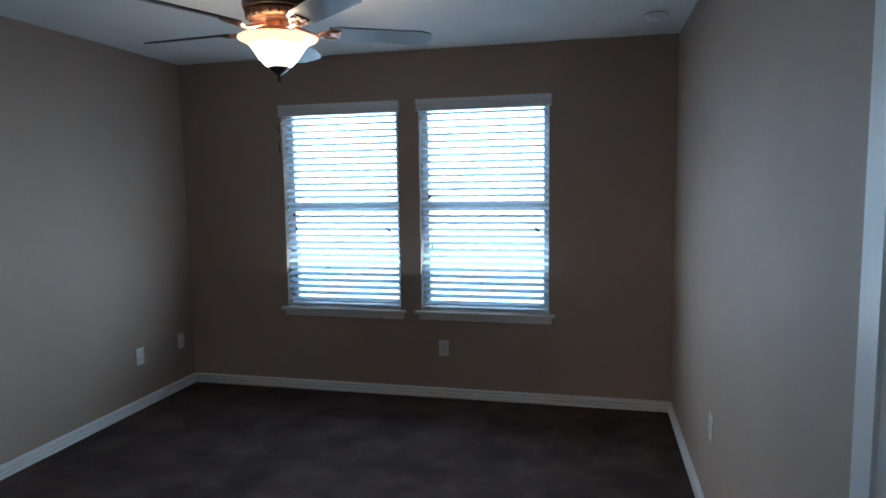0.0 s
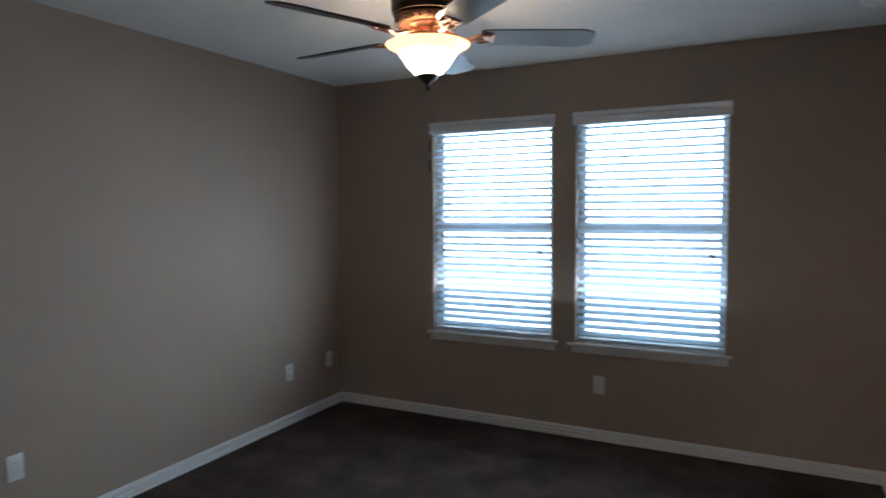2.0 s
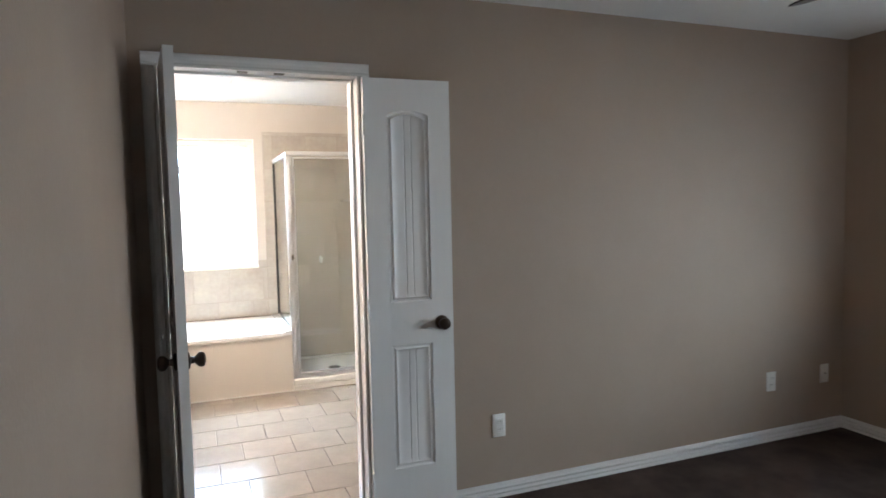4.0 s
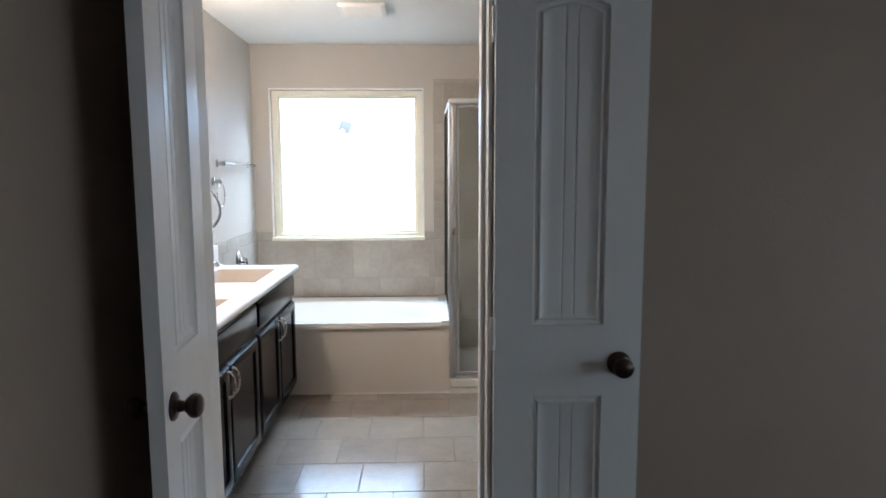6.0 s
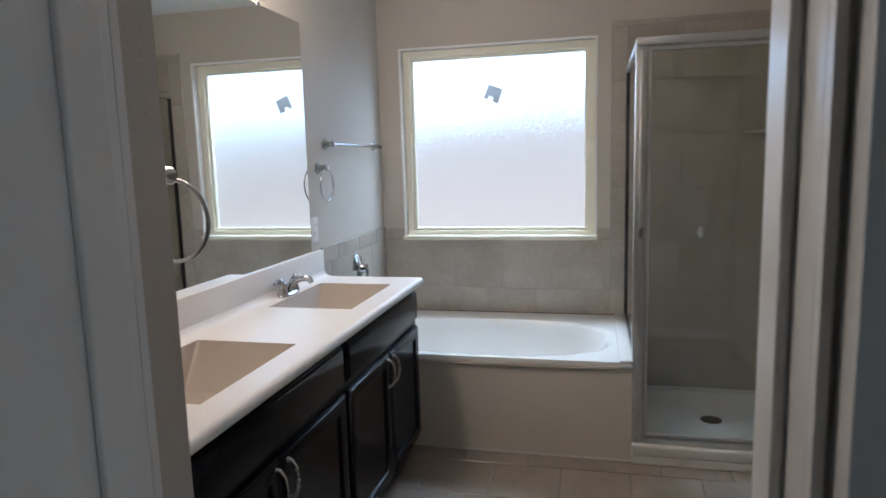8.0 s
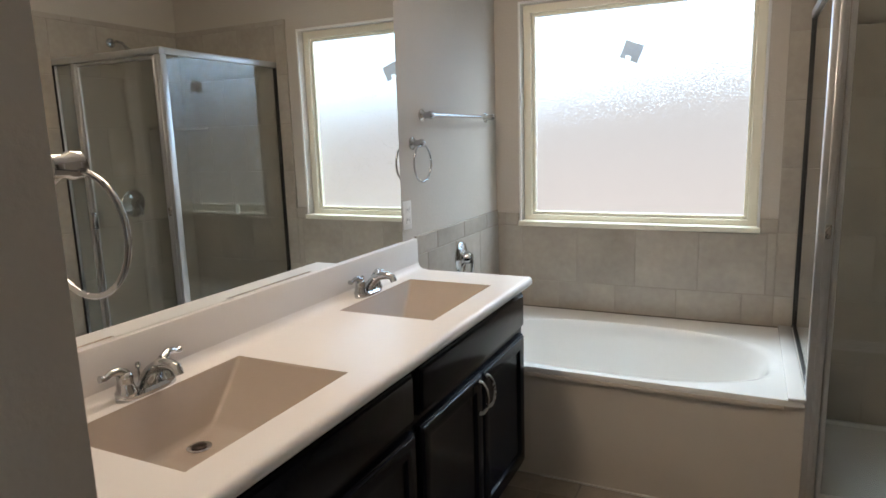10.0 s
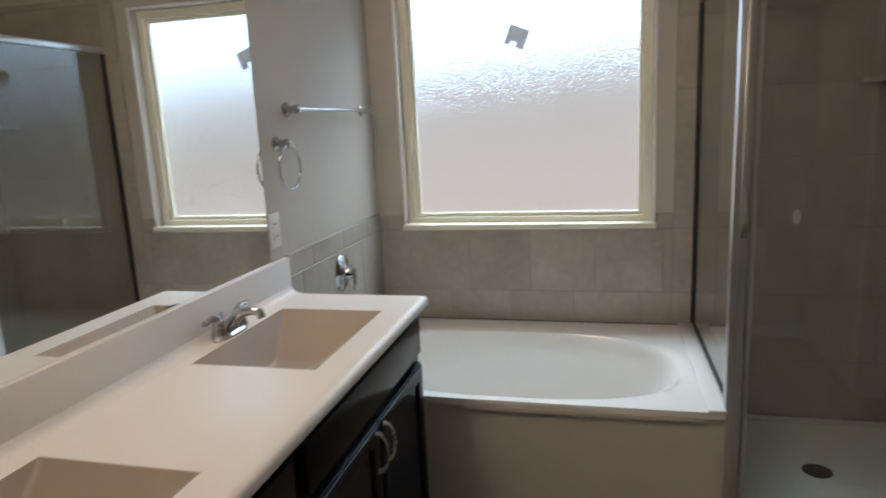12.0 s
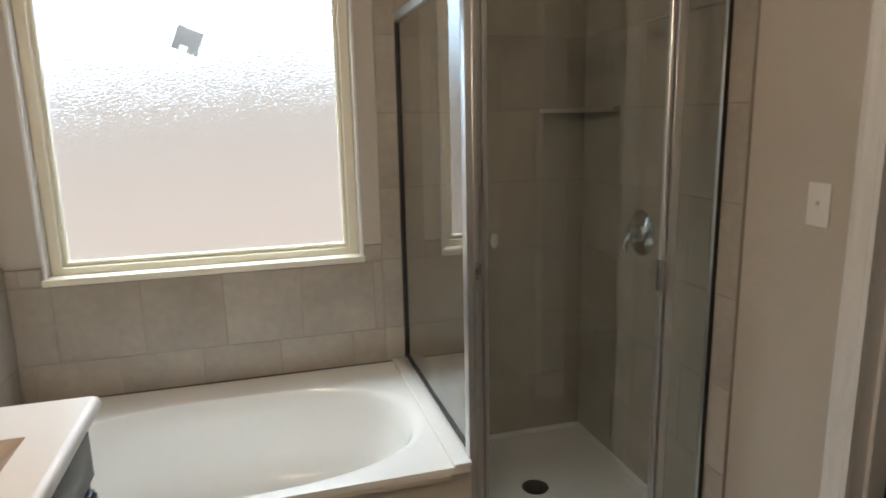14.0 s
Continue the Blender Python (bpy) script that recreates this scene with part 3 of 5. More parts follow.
# ---- bedroom windows and blinds ----
def bedroom_window(k, x0, x1):
    root = thing(f"window_{k}", (x0, BY1, BZ0), "white single-hung window behind a lowered blind", "window", kind="structure")
    y = BY1 + 0.085
    frame_bm = loop_frame(lambda a, u, z: (u, a, z), y + 0.06, y, x0, x1, BZ0, BZ1, 0.04, -0.003)
    part("window_frame", frame_bm, M_TRIM, root)
    part("meeting_rail", box(x0 + 0.04, x1 - 0.04, y - 0.002, y + 0.045, 1.335, 1.385, 0.004), M_TRIM, root)
    for c, d, dy in ((BZ0 + 0.04, 1.335, 0.02), (1.385, BZ1 - 0.04, 0.035)):
        pane = part("pane", box(x0 + 0.038, x1 - 0.038, y + dy, y + dy + 0.004, c - 0.002, d + 0.002), M_GLASS, root, smooth=False)
        pane.visible_shadow = False
    sill = thing("window_sill", ((x0 + x1) / 2, BY1, 0.588), "white painted window stool with apron below", "window sill", kind="structure")
    stool = box(x0 - 0.045, x1 + 0.04, BY1 - 0.034, BY1 - 0.0005, 0.606, 0.628, 0.005, 2)
    box(x0 + 0.0005, x1 - 0.0005, BY1 - 0.0005, BY1 + 0.085, 0.6285, 0.632, 0, 1, stool)
    part("stool", stool, M_TRIM, sill)
    part("apron", sweep([(0, 0), (0.008, 0), (0.012, 0.012), (0.012, 0.045), (0, 0.045)], (x0 - 0.02, BY1, 0.561), (x1 + 0.018, BY1, 0.561), (0, -1, 0)), M_TRIM, sill)


def slat_mesh(w):
    """A two-inch slat with a slight crown, before it is tilted."""
    bm, rows = bmesh.new(), []
    n = 6
    for s, dz in ((0, 0.0), (1, 0.003)):
        for i in range(n + 1):
            u = -1 + 2 * i / n
            rows.append([bm.verts.new((x, 0.0245 * u, dz + 0.0022 * (1 - u * u))) for x in (-w / 2, w / 2)])
    order = rows[: n + 1] + rows[n + 1:][::-1]
    for a, b in zip(order, order[1:] + order[:1]):
        bm.faces.new([a[0], a[1], b[1], b[0]])
    for e in (0, 1):
        bm.faces.new([r[e] for r in order])
    return mesh_of("slat", bm, M_SLAT, True)


def blind(x0, x1, tassels):
    cx = (x0 + x1) / 2
    root = thing("window_blind", (cx, BY1, BZ0), "white two-inch slatted blind, lowered with slats open", "blind", "bedroom window blinds")
    w = x1 - x0 - 0.012
    y = BY1 + 0.038
    val = sweep([(0, 0), (0.018, 0), (0.020, 0.008), (0.012, 0.014), (0.010, 0.018), (0.010, 0.046), (0.014, 0.050), (0.024, 0.056), (0.024, 0.064), (0.028, 0.068), (0.028, 0.078), (0, 0.078)], (x0 - 0.016, BY1 - 0.002, 2.027), (x1 + 0.014, BY1 - 0.002, 2.027), (0, -1, 0))
    part("valance", val, M_BLIND, root, "moulded white valance")
    part("head_rail", box(x0 + 0.006, x1 - 0.006, BY1 + 0.004, BY1 + 0.07, 2.03, 2.074, 0.003, 1), M_BLIND, root)
    me = slat_mesh(w)
    z0, z1, n = 0.683, 2.008, 29
    for i in range(n):
        ob = new("slat", me)
        ob.parent = root
        ob.matrix_basis = Matrix.Translation(Vector((cx, y, z0 + (z1 - z0) * i / (n - 1))) - Vector((cx, BY1, BZ0))) @ pose(0, 0, 0, 23 + random.uniform(-0.15, 0.15), 0, 0)
    part("bottom_rail", box(cx - w / 2, cx + w / 2, y - 0.026, y + 0.026, 0.638, 0.656, 0.004), M_BLIND, root)
    for x in (x0 + 0.13, x1 - 0.13):
        for dy in (-0.027, 0.027):
            part("ladder_cord", tube([(x, y + dy, 0.648), (x, y + dy, 2.03)], 0.0011, 5), M_BLIND, root)
    for x, z in tassels:
        part("lift_cord", tube([(x, BY1 - 0.004, z + 0.02), (x, BY1 + 0.004, 2.03)], 0.0011, 5), M_BLIND, root)
        part("cord_tassel", lathe([(0, 0), (0.007, 0.001), (0.0075, 0.012), (0.004, 0.024), (0.0015, 0.03)], (x, BY1 - 0.004, z), steps=12), M_BRONZE, root, "dark wooden cord tassel")
    return root


bedroom_window(1, *BW[0])
bedroom_window(2, *BW[1])
blind_1 = blind(*BW[0], [(-2.045, 1.30), (-2.035, 1.20), (-1.315, 1.185), (-1.33, 1.20)])
blind(*BW[1], [(-1.015, 1.42), (-1.0, 1.075), (-0.275, 1.20), (-0.262, 1.185)])

for z0, z1 in ((1.905, 1.985), (1.765, 1.845)):
    part("hold_down_clip", box(-2.1425, -2.1285, BY1 - 0.016, BY1 - 0.0005, z0, z1, 0.003), M_BRONZE, blind_1, "dark clip beside the valance")
catch = thing("ball_catch", (-3.0, 1.171, DTOP), "dark ball catch strikes in the door head", "door catch")
for y in (1.095, 1.245):
    part("strike", box(-2.985, -2.955, y - 0.022, y + 0.022, DTOP - 0.0035, DTOP - 0.0002, 0.001, 1), M_BRONZE, catch)


# ---- ceiling fan ----
FAN = Vector((-1.225, 2.95, CEIL + 0.022))
fan = thing("ceiling_fan", FAN, "dark bronze ceiling fan with five blades and lit shade", "ceiling fan")
part("canopy", lathe([(0.030, -0.055), (0.058, -0.045), (0.068, -0.012), (0.068, -0.0005)], FAN - Vector((0, 0, 0.022))), M_BRONZE, fan, "dark bronze canopy")
part("downrod", tube([FAN + Vector((0, 0, -0.11)), FAN + Vector((0, 0, -0.05))], 0.013), M_BRONZE, fan)
part("motor_housing", lathe([(0.085, -0.205), (0.118, -0.203), (0.140, -0.192), (0.145, -0.170), (0.145, -0.120), (0.132, -0.105), (0.06, -0.098), (0.02, -0.095)], FAN, steps=48), M_BRONZE, fan, "dark bronze motor housing")
vent = lathe([(0.080, -0.232), (0.112, -0.2315), (0.132, -0.212), (0.134, -0.203)], FAN, steps=48)
part("vent_ring", vent, M_COPPER, fan, "copper-toned vent ring")
for i in range(24):
    a = 2 * math.pi * i / 24
    slot = box(0.116, 0.133, -0.0035, 0.0035, -0.2285, -0.2085, 0.001, 1)
    bmesh.ops.transform(slot, matrix=Matrix.Translation(FAN) @ Matrix.Rotation(a, 4, "Z"), verts=slot.verts[:])
    part("vent_slot", slot, M_SLOT, fan)
part("switch_cup", lathe([(0.055, -0.315), (0.066, -0.305), (0.066, -0.262), (0.050, -0.245), (0.078, -0.232)], FAN, steps=40), M_COPPER, fan, "copper-toned switch cup")


def blade_mesh():
    bm, n = bmesh.new(), 10
    top, bottom = [], []
    for i in range(n + 1):
        u = i / n
        x = 0.215 + 0.455 * u
        half = 0.057 + 0.014 * u
        if i == n:
            half *= 0.74
        if i == 0:
            half *= 0.82
        for rows, dz in ((top, 0.003), (bottom, -0.003)):
            rows.append((bm.verts.new((x, -half, dz)), bm.verts.new((x, half, dz))))
    x = 0.215 + 0.455 + 0.012
    tip = [bm.verts.new((x, s * 0.028, dz)) for dz in (0.003, -0.003) for s in (-1, 1)]
    for rows, t in ((top, tip[:2]), (bottom, tip[2:])):
        for a, b in zip(rows, rows[1:]):
            bm.faces.new([a[0], b[0], b[1], a[1]])
        bm.faces.new([rows[-1][0], t[0], t[1], rows[-1][1]])
    for s in (0, 1):
        for i in range(n):
            bm.faces.new([top[i][s], top[i + 1][s], bottom[i + 1][s], bottom[i][s]])
        bm.faces.new([top[n][s], tip[s], tip[2 + s], bottom[n][s]])
    bm.faces.new([top[0][0], top[0][1], bottom[0][1], bottom[0][0]])
    bm.faces.new([tip[0], tip[1], tip[3], tip[2]])
    return bm


def blade_iron():
    bm = tube([(0.07, 0, 0.016), (0.11, 0, 0.002), (0.15, 0, -0.014), (0.19, 0, -0.012), (0.225, 0, -0.007)], [0.011, 0.010, 0.009, 0.009, 0.008], 10)
    for s in (-1, 1):
        merge(bm, tube([(0.17, 0, -0.013), (0.195, s * 0.020, -0.010), (0.225, s * 0.031, -0.007), (0.255, s * 0.024, -0.006)], [0.007, 0.008, 0.008, 0.006], 8))
    merge(bm, box(0.212, 0.268, -0.034, 0.034, -0.0085, -0.0035, 0.002, 1))
    for p in ((0.235, -0.02), (0.235, 0.02), (0.256, 0.0)):
        merge(bm, lathe([(0, -0.013), (0.005, -0.012), (0.0055, -0.0085)], (p[0], p[1], 0), steps=10))
    return bm


blade_me, iron_me = mesh_of("blade", blade_mesh(), M_BLADE, True), mesh_of("blade_iron", blade_iron(), M_COPPER, True)
for i in range(5):
    spin = Matrix.Translation((0, 0, -0.272)) @ Matrix.Rotation(radians(31 + 72 * i), 4, "Z")
    b = new("blade", blade_me)
    b.parent, b.matrix_basis = fan, spin @ Matrix.Rotation(radians(-13), 4, "X")
    b = tagged(b, "dark walnut fan blade")
    iron = new("blade_iron", iron_me)
    iron.parent, iron.matrix_basis = fan, spin @ Matrix.Rotation(radians(-13), 4, "X")
    tagged(iron, "copper-toned blade bracket")
shade = part("shade", lathe([(0.040, -0.430), (0.058, -0.420), (0.082, -0.395), (0.102, -0.365), (0.122, -0.338), (0.144, -0.322), (0.163, -0.314), (0.169, -0.307), (0.165, -0.304), (0.158, -0.310), (0.140, -0.317), (0.118, -0.333), (0.098, -0.360), (0.078, -0.390), (0.054, -0.414), (0.0, -0.418)], FAN, steps=56), M_SHADE, fan, "lit alabaster glass bowl shade")
part("finial", lathe([(0, -0.492), (0.006, -0.488), (0.009, -0.476), (0.006, -0.466), (0.018, -0.456), (0.034, -0.444), (0.044, -0.432), (0.044, -0.427)], FAN, steps=28), M_BRONZE, fan, "dark bronze finial")
part("pull_chain", tube([FAN + Vector((0.035, -0.03, -0.31)), FAN + Vector((0.05, -0.03, -0.36)), FAN + Vector((0.046, -0.03, -0.47))], 0.0015, 6), M_COPPER, fan)
point_lamp("fan_light", FAN + Vector((0, 0, -0.352)), 17.0, (1.0, 0.72, 0.46), 0.03)


# ---- small bedroom fixtures ----
def wall_plate(name, where, turn, label, category, holes="outlet"):
    """A plate that faces -y before it is turned about z."""
    root = thing(name, (0, 0, 0), label, category)
    part("plate", box(-0.036, 0.036, -0.006, 0, -0.0585, 0.0585, 0.0035), M_PLASTIC, root)
    if holes == "outlet":
        for z in (-0.021, 0.021):
            part("receptacle", box(-0.0165, 0.0165, -0.0085, -0.005, z - 0.0145, z + 0.0145, 0.004), M_PLASTIC, root)
            for x in (-0.007, 0.007):
                part("slot", box(x - 0.0012, x + 0.0012, -0.0092, -0.0086, z - 0.002, z + 0.006), M_SLOT, root, smooth=False)
    elif holes == "switch":
        part("toggle_well", box(-0.006, 0.006, -0.0075, -0.005, -0.013, 0.013, 0.001, 1), M_PLASTIC, root)
        part("toggle", box(-0.004, 0.004, -0.018, -0.006, -0.004, 0.008, 0.0015), M_PLASTIC, root)
    else:
        part("jack", lathe([(0.006, 0.005), (0.006, 0.014), (0.003, 0.015)], (0, 0, 0), Y_IN, 14), M_NICKEL, root)
    root.matrix_world = pose(*where, 0, 0, turn)
    return root


wall_plate("wall_outlet", (-0.929, BY1, 0.362), 0, "white duplex outlet plate on the taupe wall", "outlet")
wall_plate("wall_outlet", (BX0, 2.257, 0.365), 90, "white duplex outlet plate beside the double door", "outlet")
wall_plate("wall_outlet", (BX0, 4.090, 0.365), 90, "white duplex outlet plate near the room corner", "outlet")
wall_plate("cable_jack", (BX0, 4.540, 0.365), 90, "white cable plate close to the room corner", "cable plate", "jack")
wall_plate("wall_outlet", (BX1, 3.25, 0.455), -90, "white duplex outlet plate on the long plain wall", "outlet")

det = thing("smoke_detector", (0.42, 4.12, CEIL), "round white smoke detector on the ceiling", "smoke detector")
part("mounting_base", lathe([(0.072, -0.012), (0.074, -0.006), (0.074, -0.0005)], (0.42, 4.12, CEIL)), M_DETECTOR, det)
part("vent_gap", lathe([(0.060, -0.0185), (0.0665, -0.018), (0.0665, -0.012)], (0.42, 4.12, CEIL)), M_SLOT, det, "dark vent gap")
part("cover", lathe([(0.0, -0.046), (0.035, -0.045), (0.052, -0.036), (0.058, -0.024), (0.066, -0.016), (0.068, -0.012)], (0.42, 4.12, CEIL)), M_DETECTOR, det)


# ---- bathroom: window ----
bw = thing("window_3", (TX0, (WY0 + WY1) / 2, WZ0), "almond vinyl picture window with obscure textured glass", "window", kind="structure")


def ring_frame(x0, x1, y0, y1, z0, z1, w, bevel=0.003):
    return loop_frame(lambda a, u, z: (a, u, z), x0, x1, y0, y1, z0, z1, w, bevel)


XG = TX0 - 0.085
part("window_frame", ring_frame(XG - 0.02, XG + 0.035, WY0, WY1, WZ0, WZ1, 0.042), M_VINYL, bw, "almond vinyl outer frame")
part("sash", ring_frame(XG - 0.012, XG + 0.018, WY0 + 0.042, WY1 - 0.042, WZ0 + 0.042, WZ1 - 0.042, 0.018, 0.004), M_VINYL, bw, "almond vinyl glazing bead")
pane = part("pane", box(XG - 0.004, XG + 0.002, WY0 + 0.055, WY1 - 0.055, WZ0 + 0.055, WZ1 - 0.055), M_FROST, bw, "obscure rain-textured glass", smooth=False)
pane.visible_shadow = False
part("corner_bead", ring_frame(TX0 - 0.0005, TX0 + 0.004, WY0 - 0.012, WY1 + 0.012, WZ0 - 0.0, WZ1 + 0.012, 0.012, 0.0015), M_TRIM, bw, "pale edge bead around the opening")
stool = thing("window_sill", (TX0, (WY0 + WY1) / 2, WZ0), "cream tiled window stool above the tub tiles", "window sill", kind="structure")
part("stool", box(XG + 0.036, TX0 + 0.022, WY0 - 0.015, WY1 + 0.015, WZ0 - 0.0125, WZ0 + 0.014, 0.004), M_VINYL, stool)
tag = thing("window_label", (XG + 0.003, 0.795, 1.825), "small grey label stuck askew on the glass", "sticker")
lab = bmesh.new()
pts = [(-0.048, -0.045), (-0.020, -0.045), (-0.020, -0.024), (0.008, -0.024), (0.008, -0.045), (0.048, -0.045), (0.048, 0.045), (-0.048, 0.045)]
lo = [lab.verts.new((XG + 0.0028, 0.795 + a, 1.825 + b)) for a, b in pts]
hi = [lab.verts.new((XG + 0.0036, 0.795 + a, 1.825 + b)) for a, b in pts]
lab.faces.new(lo), lab.faces.new(hi)
for i in range(8):
    lab.faces.new([lo[i], lo[(i + 1) % 8], hi[(i + 1) % 8], hi[i]])
bmesh.ops.rotate(lab, verts=lab.verts[:], cent=(XG, 0.795, 1.825), matrix=Matrix.Rotation(radians(-22), 3, "X"))
part("label", lab, M_STICKER, tag, smooth=False)

# ---- vanity ----
VX0, VX1, VF = -5.205, -3.331, 0.588          # cabinet ends, front plane of the doors
TOPZ = 0.885
SINKS = [(-5.030, -4.545), (-4.085, -3.590)]
SY0, SY1 = 0.172, 0.512


def handle(parent, x, z0, z1, y):
    pts = [(x, y, z0), (x, y + 0.014, z0 + 0.004), (x, y + 0.026, z0 + 0.022), (x, y + 0.031, (z0 + z1) / 2), (x, y + 0.026, z1 - 0.022), (x, y + 0.014, z1 - 0.004), (x, y, z1)]
    part("handle", tube(pts, [0.0075, 0.0055, 0.0045, 0.0042, 0.0045, 0.0055, 0.0075], 10), M_NICKEL, parent, "satin nickel arched pull")


def cabinet_door(root, name, x0, x1, z0, z1):
    """A frame-and-panel front."""
    bm, rings = bmesh.new(), []
    for inset, y in ((0, VF - 0.019), (0, VF - 0.010), (0.0015, VF - 0.0075), (0.005, VF - 0.0062), (0.0072, VF - 0.0035), (0.0085, VF - 0.0008), (0.011, VF), (0.050, VF), (0.0535, VF - 0.002), (0.056, VF - 0.009), (0.062, VF - 0.0095)):
        rings.append([bm.verts.new((x, y, z)) for x, z in ((x0 + inset, z0 + inset), (x1 - inset, z0 + inset), (x1 - inset, z1 - inset), (x0 + inset, z1 - inset))])
    for lo_r, hi_r in zip(rings, rings[1:]):
        for i in range(4):
            bm.faces.new([lo_r[i], lo_r[(i + 1) % 4], hi_r[(i + 1) % 4], hi_r[i]])
    bm.faces.new(rings[0]), bm.faces.new(rings[-1])
    return part(name, bm, M_CAB, root)


def drawer_front(root, x0, x1, z0, z1):
    """A slab front with a stepped, routed edge."""
    bm, rings = bmesh.new(), []
    for inset, y in ((0, VF - 0.019), (0, VF - 0.011), (0.0015, VF - 0.0085), (0.0065, VF - 0.0075), (0.009, VF - 0.0045), (0.0102, VF - 0.001), (0.013, VF)):
        rings.append([bm.verts.new((x, y, z)) for x, z in ((x0 + inset, z0 + inset), (x1 - inset, z0 + inset), (x1 - inset, z1 - inset), (x0 + inset, z1 - inset))])
    for lo_r, hi_r in zip(rings, rings[1:]):
        for i in range(4):
            bm.faces.new([lo_r[i], lo_r[(i + 1) % 4], hi_r[(i + 1) % 4], hi_r[i]])
    bm.faces.new(rings[0]), bm.faces.new(rings[-1])
    return part("false_drawer", bm, M_CAB, root)


def cabinet(x0, x1):
    root = thing("vanity_cabinet", ((x0 + x1) / 2, 0.34, 0), "glossy espresso sink base cabinet with two doors", "cabinet", "vanity base cabinets")
    body = box(x0, x1, TY0 + 0.001, VF - 0.020, 0.095, 0.735, 0.001, 1)
    box(x0, x1, VF - 0.040, VF - 0.020, 0.7352, 0.852, 0.001, 1, body)
    for end in (x0, x1 - 0.016):
        box(end, end + 0.016, TY0 + 0.001, VF - 0.0402, 0.7352, 0.852, 0.001, 1, body)
    part("body", body, M_CAB, root)
    part("toe_kick", box(x0, x1, TY0 + 0.01, VF - 0.095, 0.0, 0.0945), M_CAB, root, smooth=False)
    drawer_front(root, x0 + 0.018, x1 - 0.018, 0.690, 0.826)
    mid = (x0 + x1) / 2
    left = cabinet_door(root, "cabinet_door", x0 + 0.018, mid - 0.003, 0.125, 0.660)
    right = cabinet_door(root, "cabinet_door", mid + 0.003, x1 - 0.018, 0.125, 0.660)
    handle(left, mid - 0.032, 0.525, 0.636, VF - 0.001)
    handle(right, mid + 0.032, 0.525, 0.636, VF - 0.001)


CMID = -4.292
cabinet(VX0, CMID - 0.0005)
cabinet(CMID + 0.0005, VX1 - 0.001)

top_bm = bmesh.new()
TX_A, TX_B, TY_A, TY_B = -5.225, -3.3305, TY0 + 0.0005, 0.615
NOSE = 0.0195
xs = [TX_A + NOSE, SINKS[0][0], SINKS[0][1], SINKS[1][0], SINKS[1][1], TX_B]
ysn = [TY_A, SY0, SY1, TY_B - NOSE]
grid = {(i, j, k): top_bm.verts.new((x, y, z)) for i, x in enumerate(xs) for j, y in enumerate(ysn) for k, z in enumerate((TOPZ - 0.032, TOPZ))}
for i in range(5):
    for j in range(3):
        if j == 1 and i in (1, 3):
            continue
        for k in (0, 1):
            top_bm.faces.new([grid[i, j, k], grid[i + 1, j, k], grid[i + 1, j + 1, k], grid[i, j + 1, k]])
for i in range(5):
    for j in (0, 3):
        top_bm.faces.new([grid[i, j, 0], grid[i + 1, j, 0], grid[i + 1, j, 1], grid[i, j, 1]])
for j in range(3):
    for i in (0, 5):
        top_bm.faces.new([grid[i, j, 0], grid[i, j + 1, 0], grid[i, j + 1, 1], grid[i, j, 1]])
counter = thing("countertop", (-4.28, 0.35, TOPZ - 0.03), "cream cultured marble vanity top with two moulded basins", "countertop")
part("slab", top_bm, M_TOP, counter)
EDGE = [(0, 0), (0.013, 0), (0.0175, 0.004), (NOSE, 0.012), (0.0182, 0.020), (0.0145, 0.027), (0.008, 0.031), (0, 0.032)]
part("front_edge", sweep(EDGE, (TX_A + NOSE, TY_B - NOSE, TOPZ - 0.032), (TX_B, TY_B - NOSE, TOPZ - 0.032), (0, 1, 0)), M_TOP, counter, "rolled front edge")
part("end_edge", sweep(EDGE, (TX_A + NOSE, TY_A, TOPZ - 0.032), (TX_A + NOSE, TY_B - NOSE, TOPZ - 0.032), (-1, 0, 0)), M_TOP, counter, "rolled end edge")
corner, turns = bmesh.new(), []
for i in range(9):
    ang = math.pi / 2 * (1 + i / 8)
    turns.append([corner.verts.new((TX_A + NOSE + r * math.cos(ang), TY_B - NOSE + r * math.sin(ang), TOPZ - 0.032 + h)) for r, h in EDGE[1:-1]])
axis_lo, axis_hi = corner.verts.new((TX_A + NOSE, TY_B - NOSE, TOPZ - 0.032)), corner.verts.new((TX_A + NOSE, TY_B - NOSE, TOPZ))
for p, q in zip(turns, turns[1:]):
    for k in range(len(p) - 1):
        corner.faces.new([p[k], p[k + 1], q[k + 1], q[k]])
    corner.faces.new([axis_lo, p[0], q[0]])
    corner.faces.new([axis_hi, p[-1], q[-1]])
bmesh.ops.recalc_face_normals(corner, faces=corner.faces[:])
part("corner_edge", corner, M_TOP, counter, "rolled corner")
part("backsplash", box(-5.222, -3.331, TY0 + 0.001, TY0 + 0.021, TOPZ + 0.0005, 1.014, 0.004), M_TOP, counter, "cream cultured marble backsplash")
part("cove", sweep([(-0.002, 0), (0.040, 0), (0.026, 0.0026), (0.014, 0.0062), (0.0065, 0.0125), (0.0025, 0.021), (-0.002, 0.036)], (-5.2205, TY0 + 0.021, TOPZ - 0.0018), (-3.3315, TY0 + 0.021, TOPZ - 0.0018), (0, 1, 0)), M_TOP, counter, "coved joint to the backsplash")
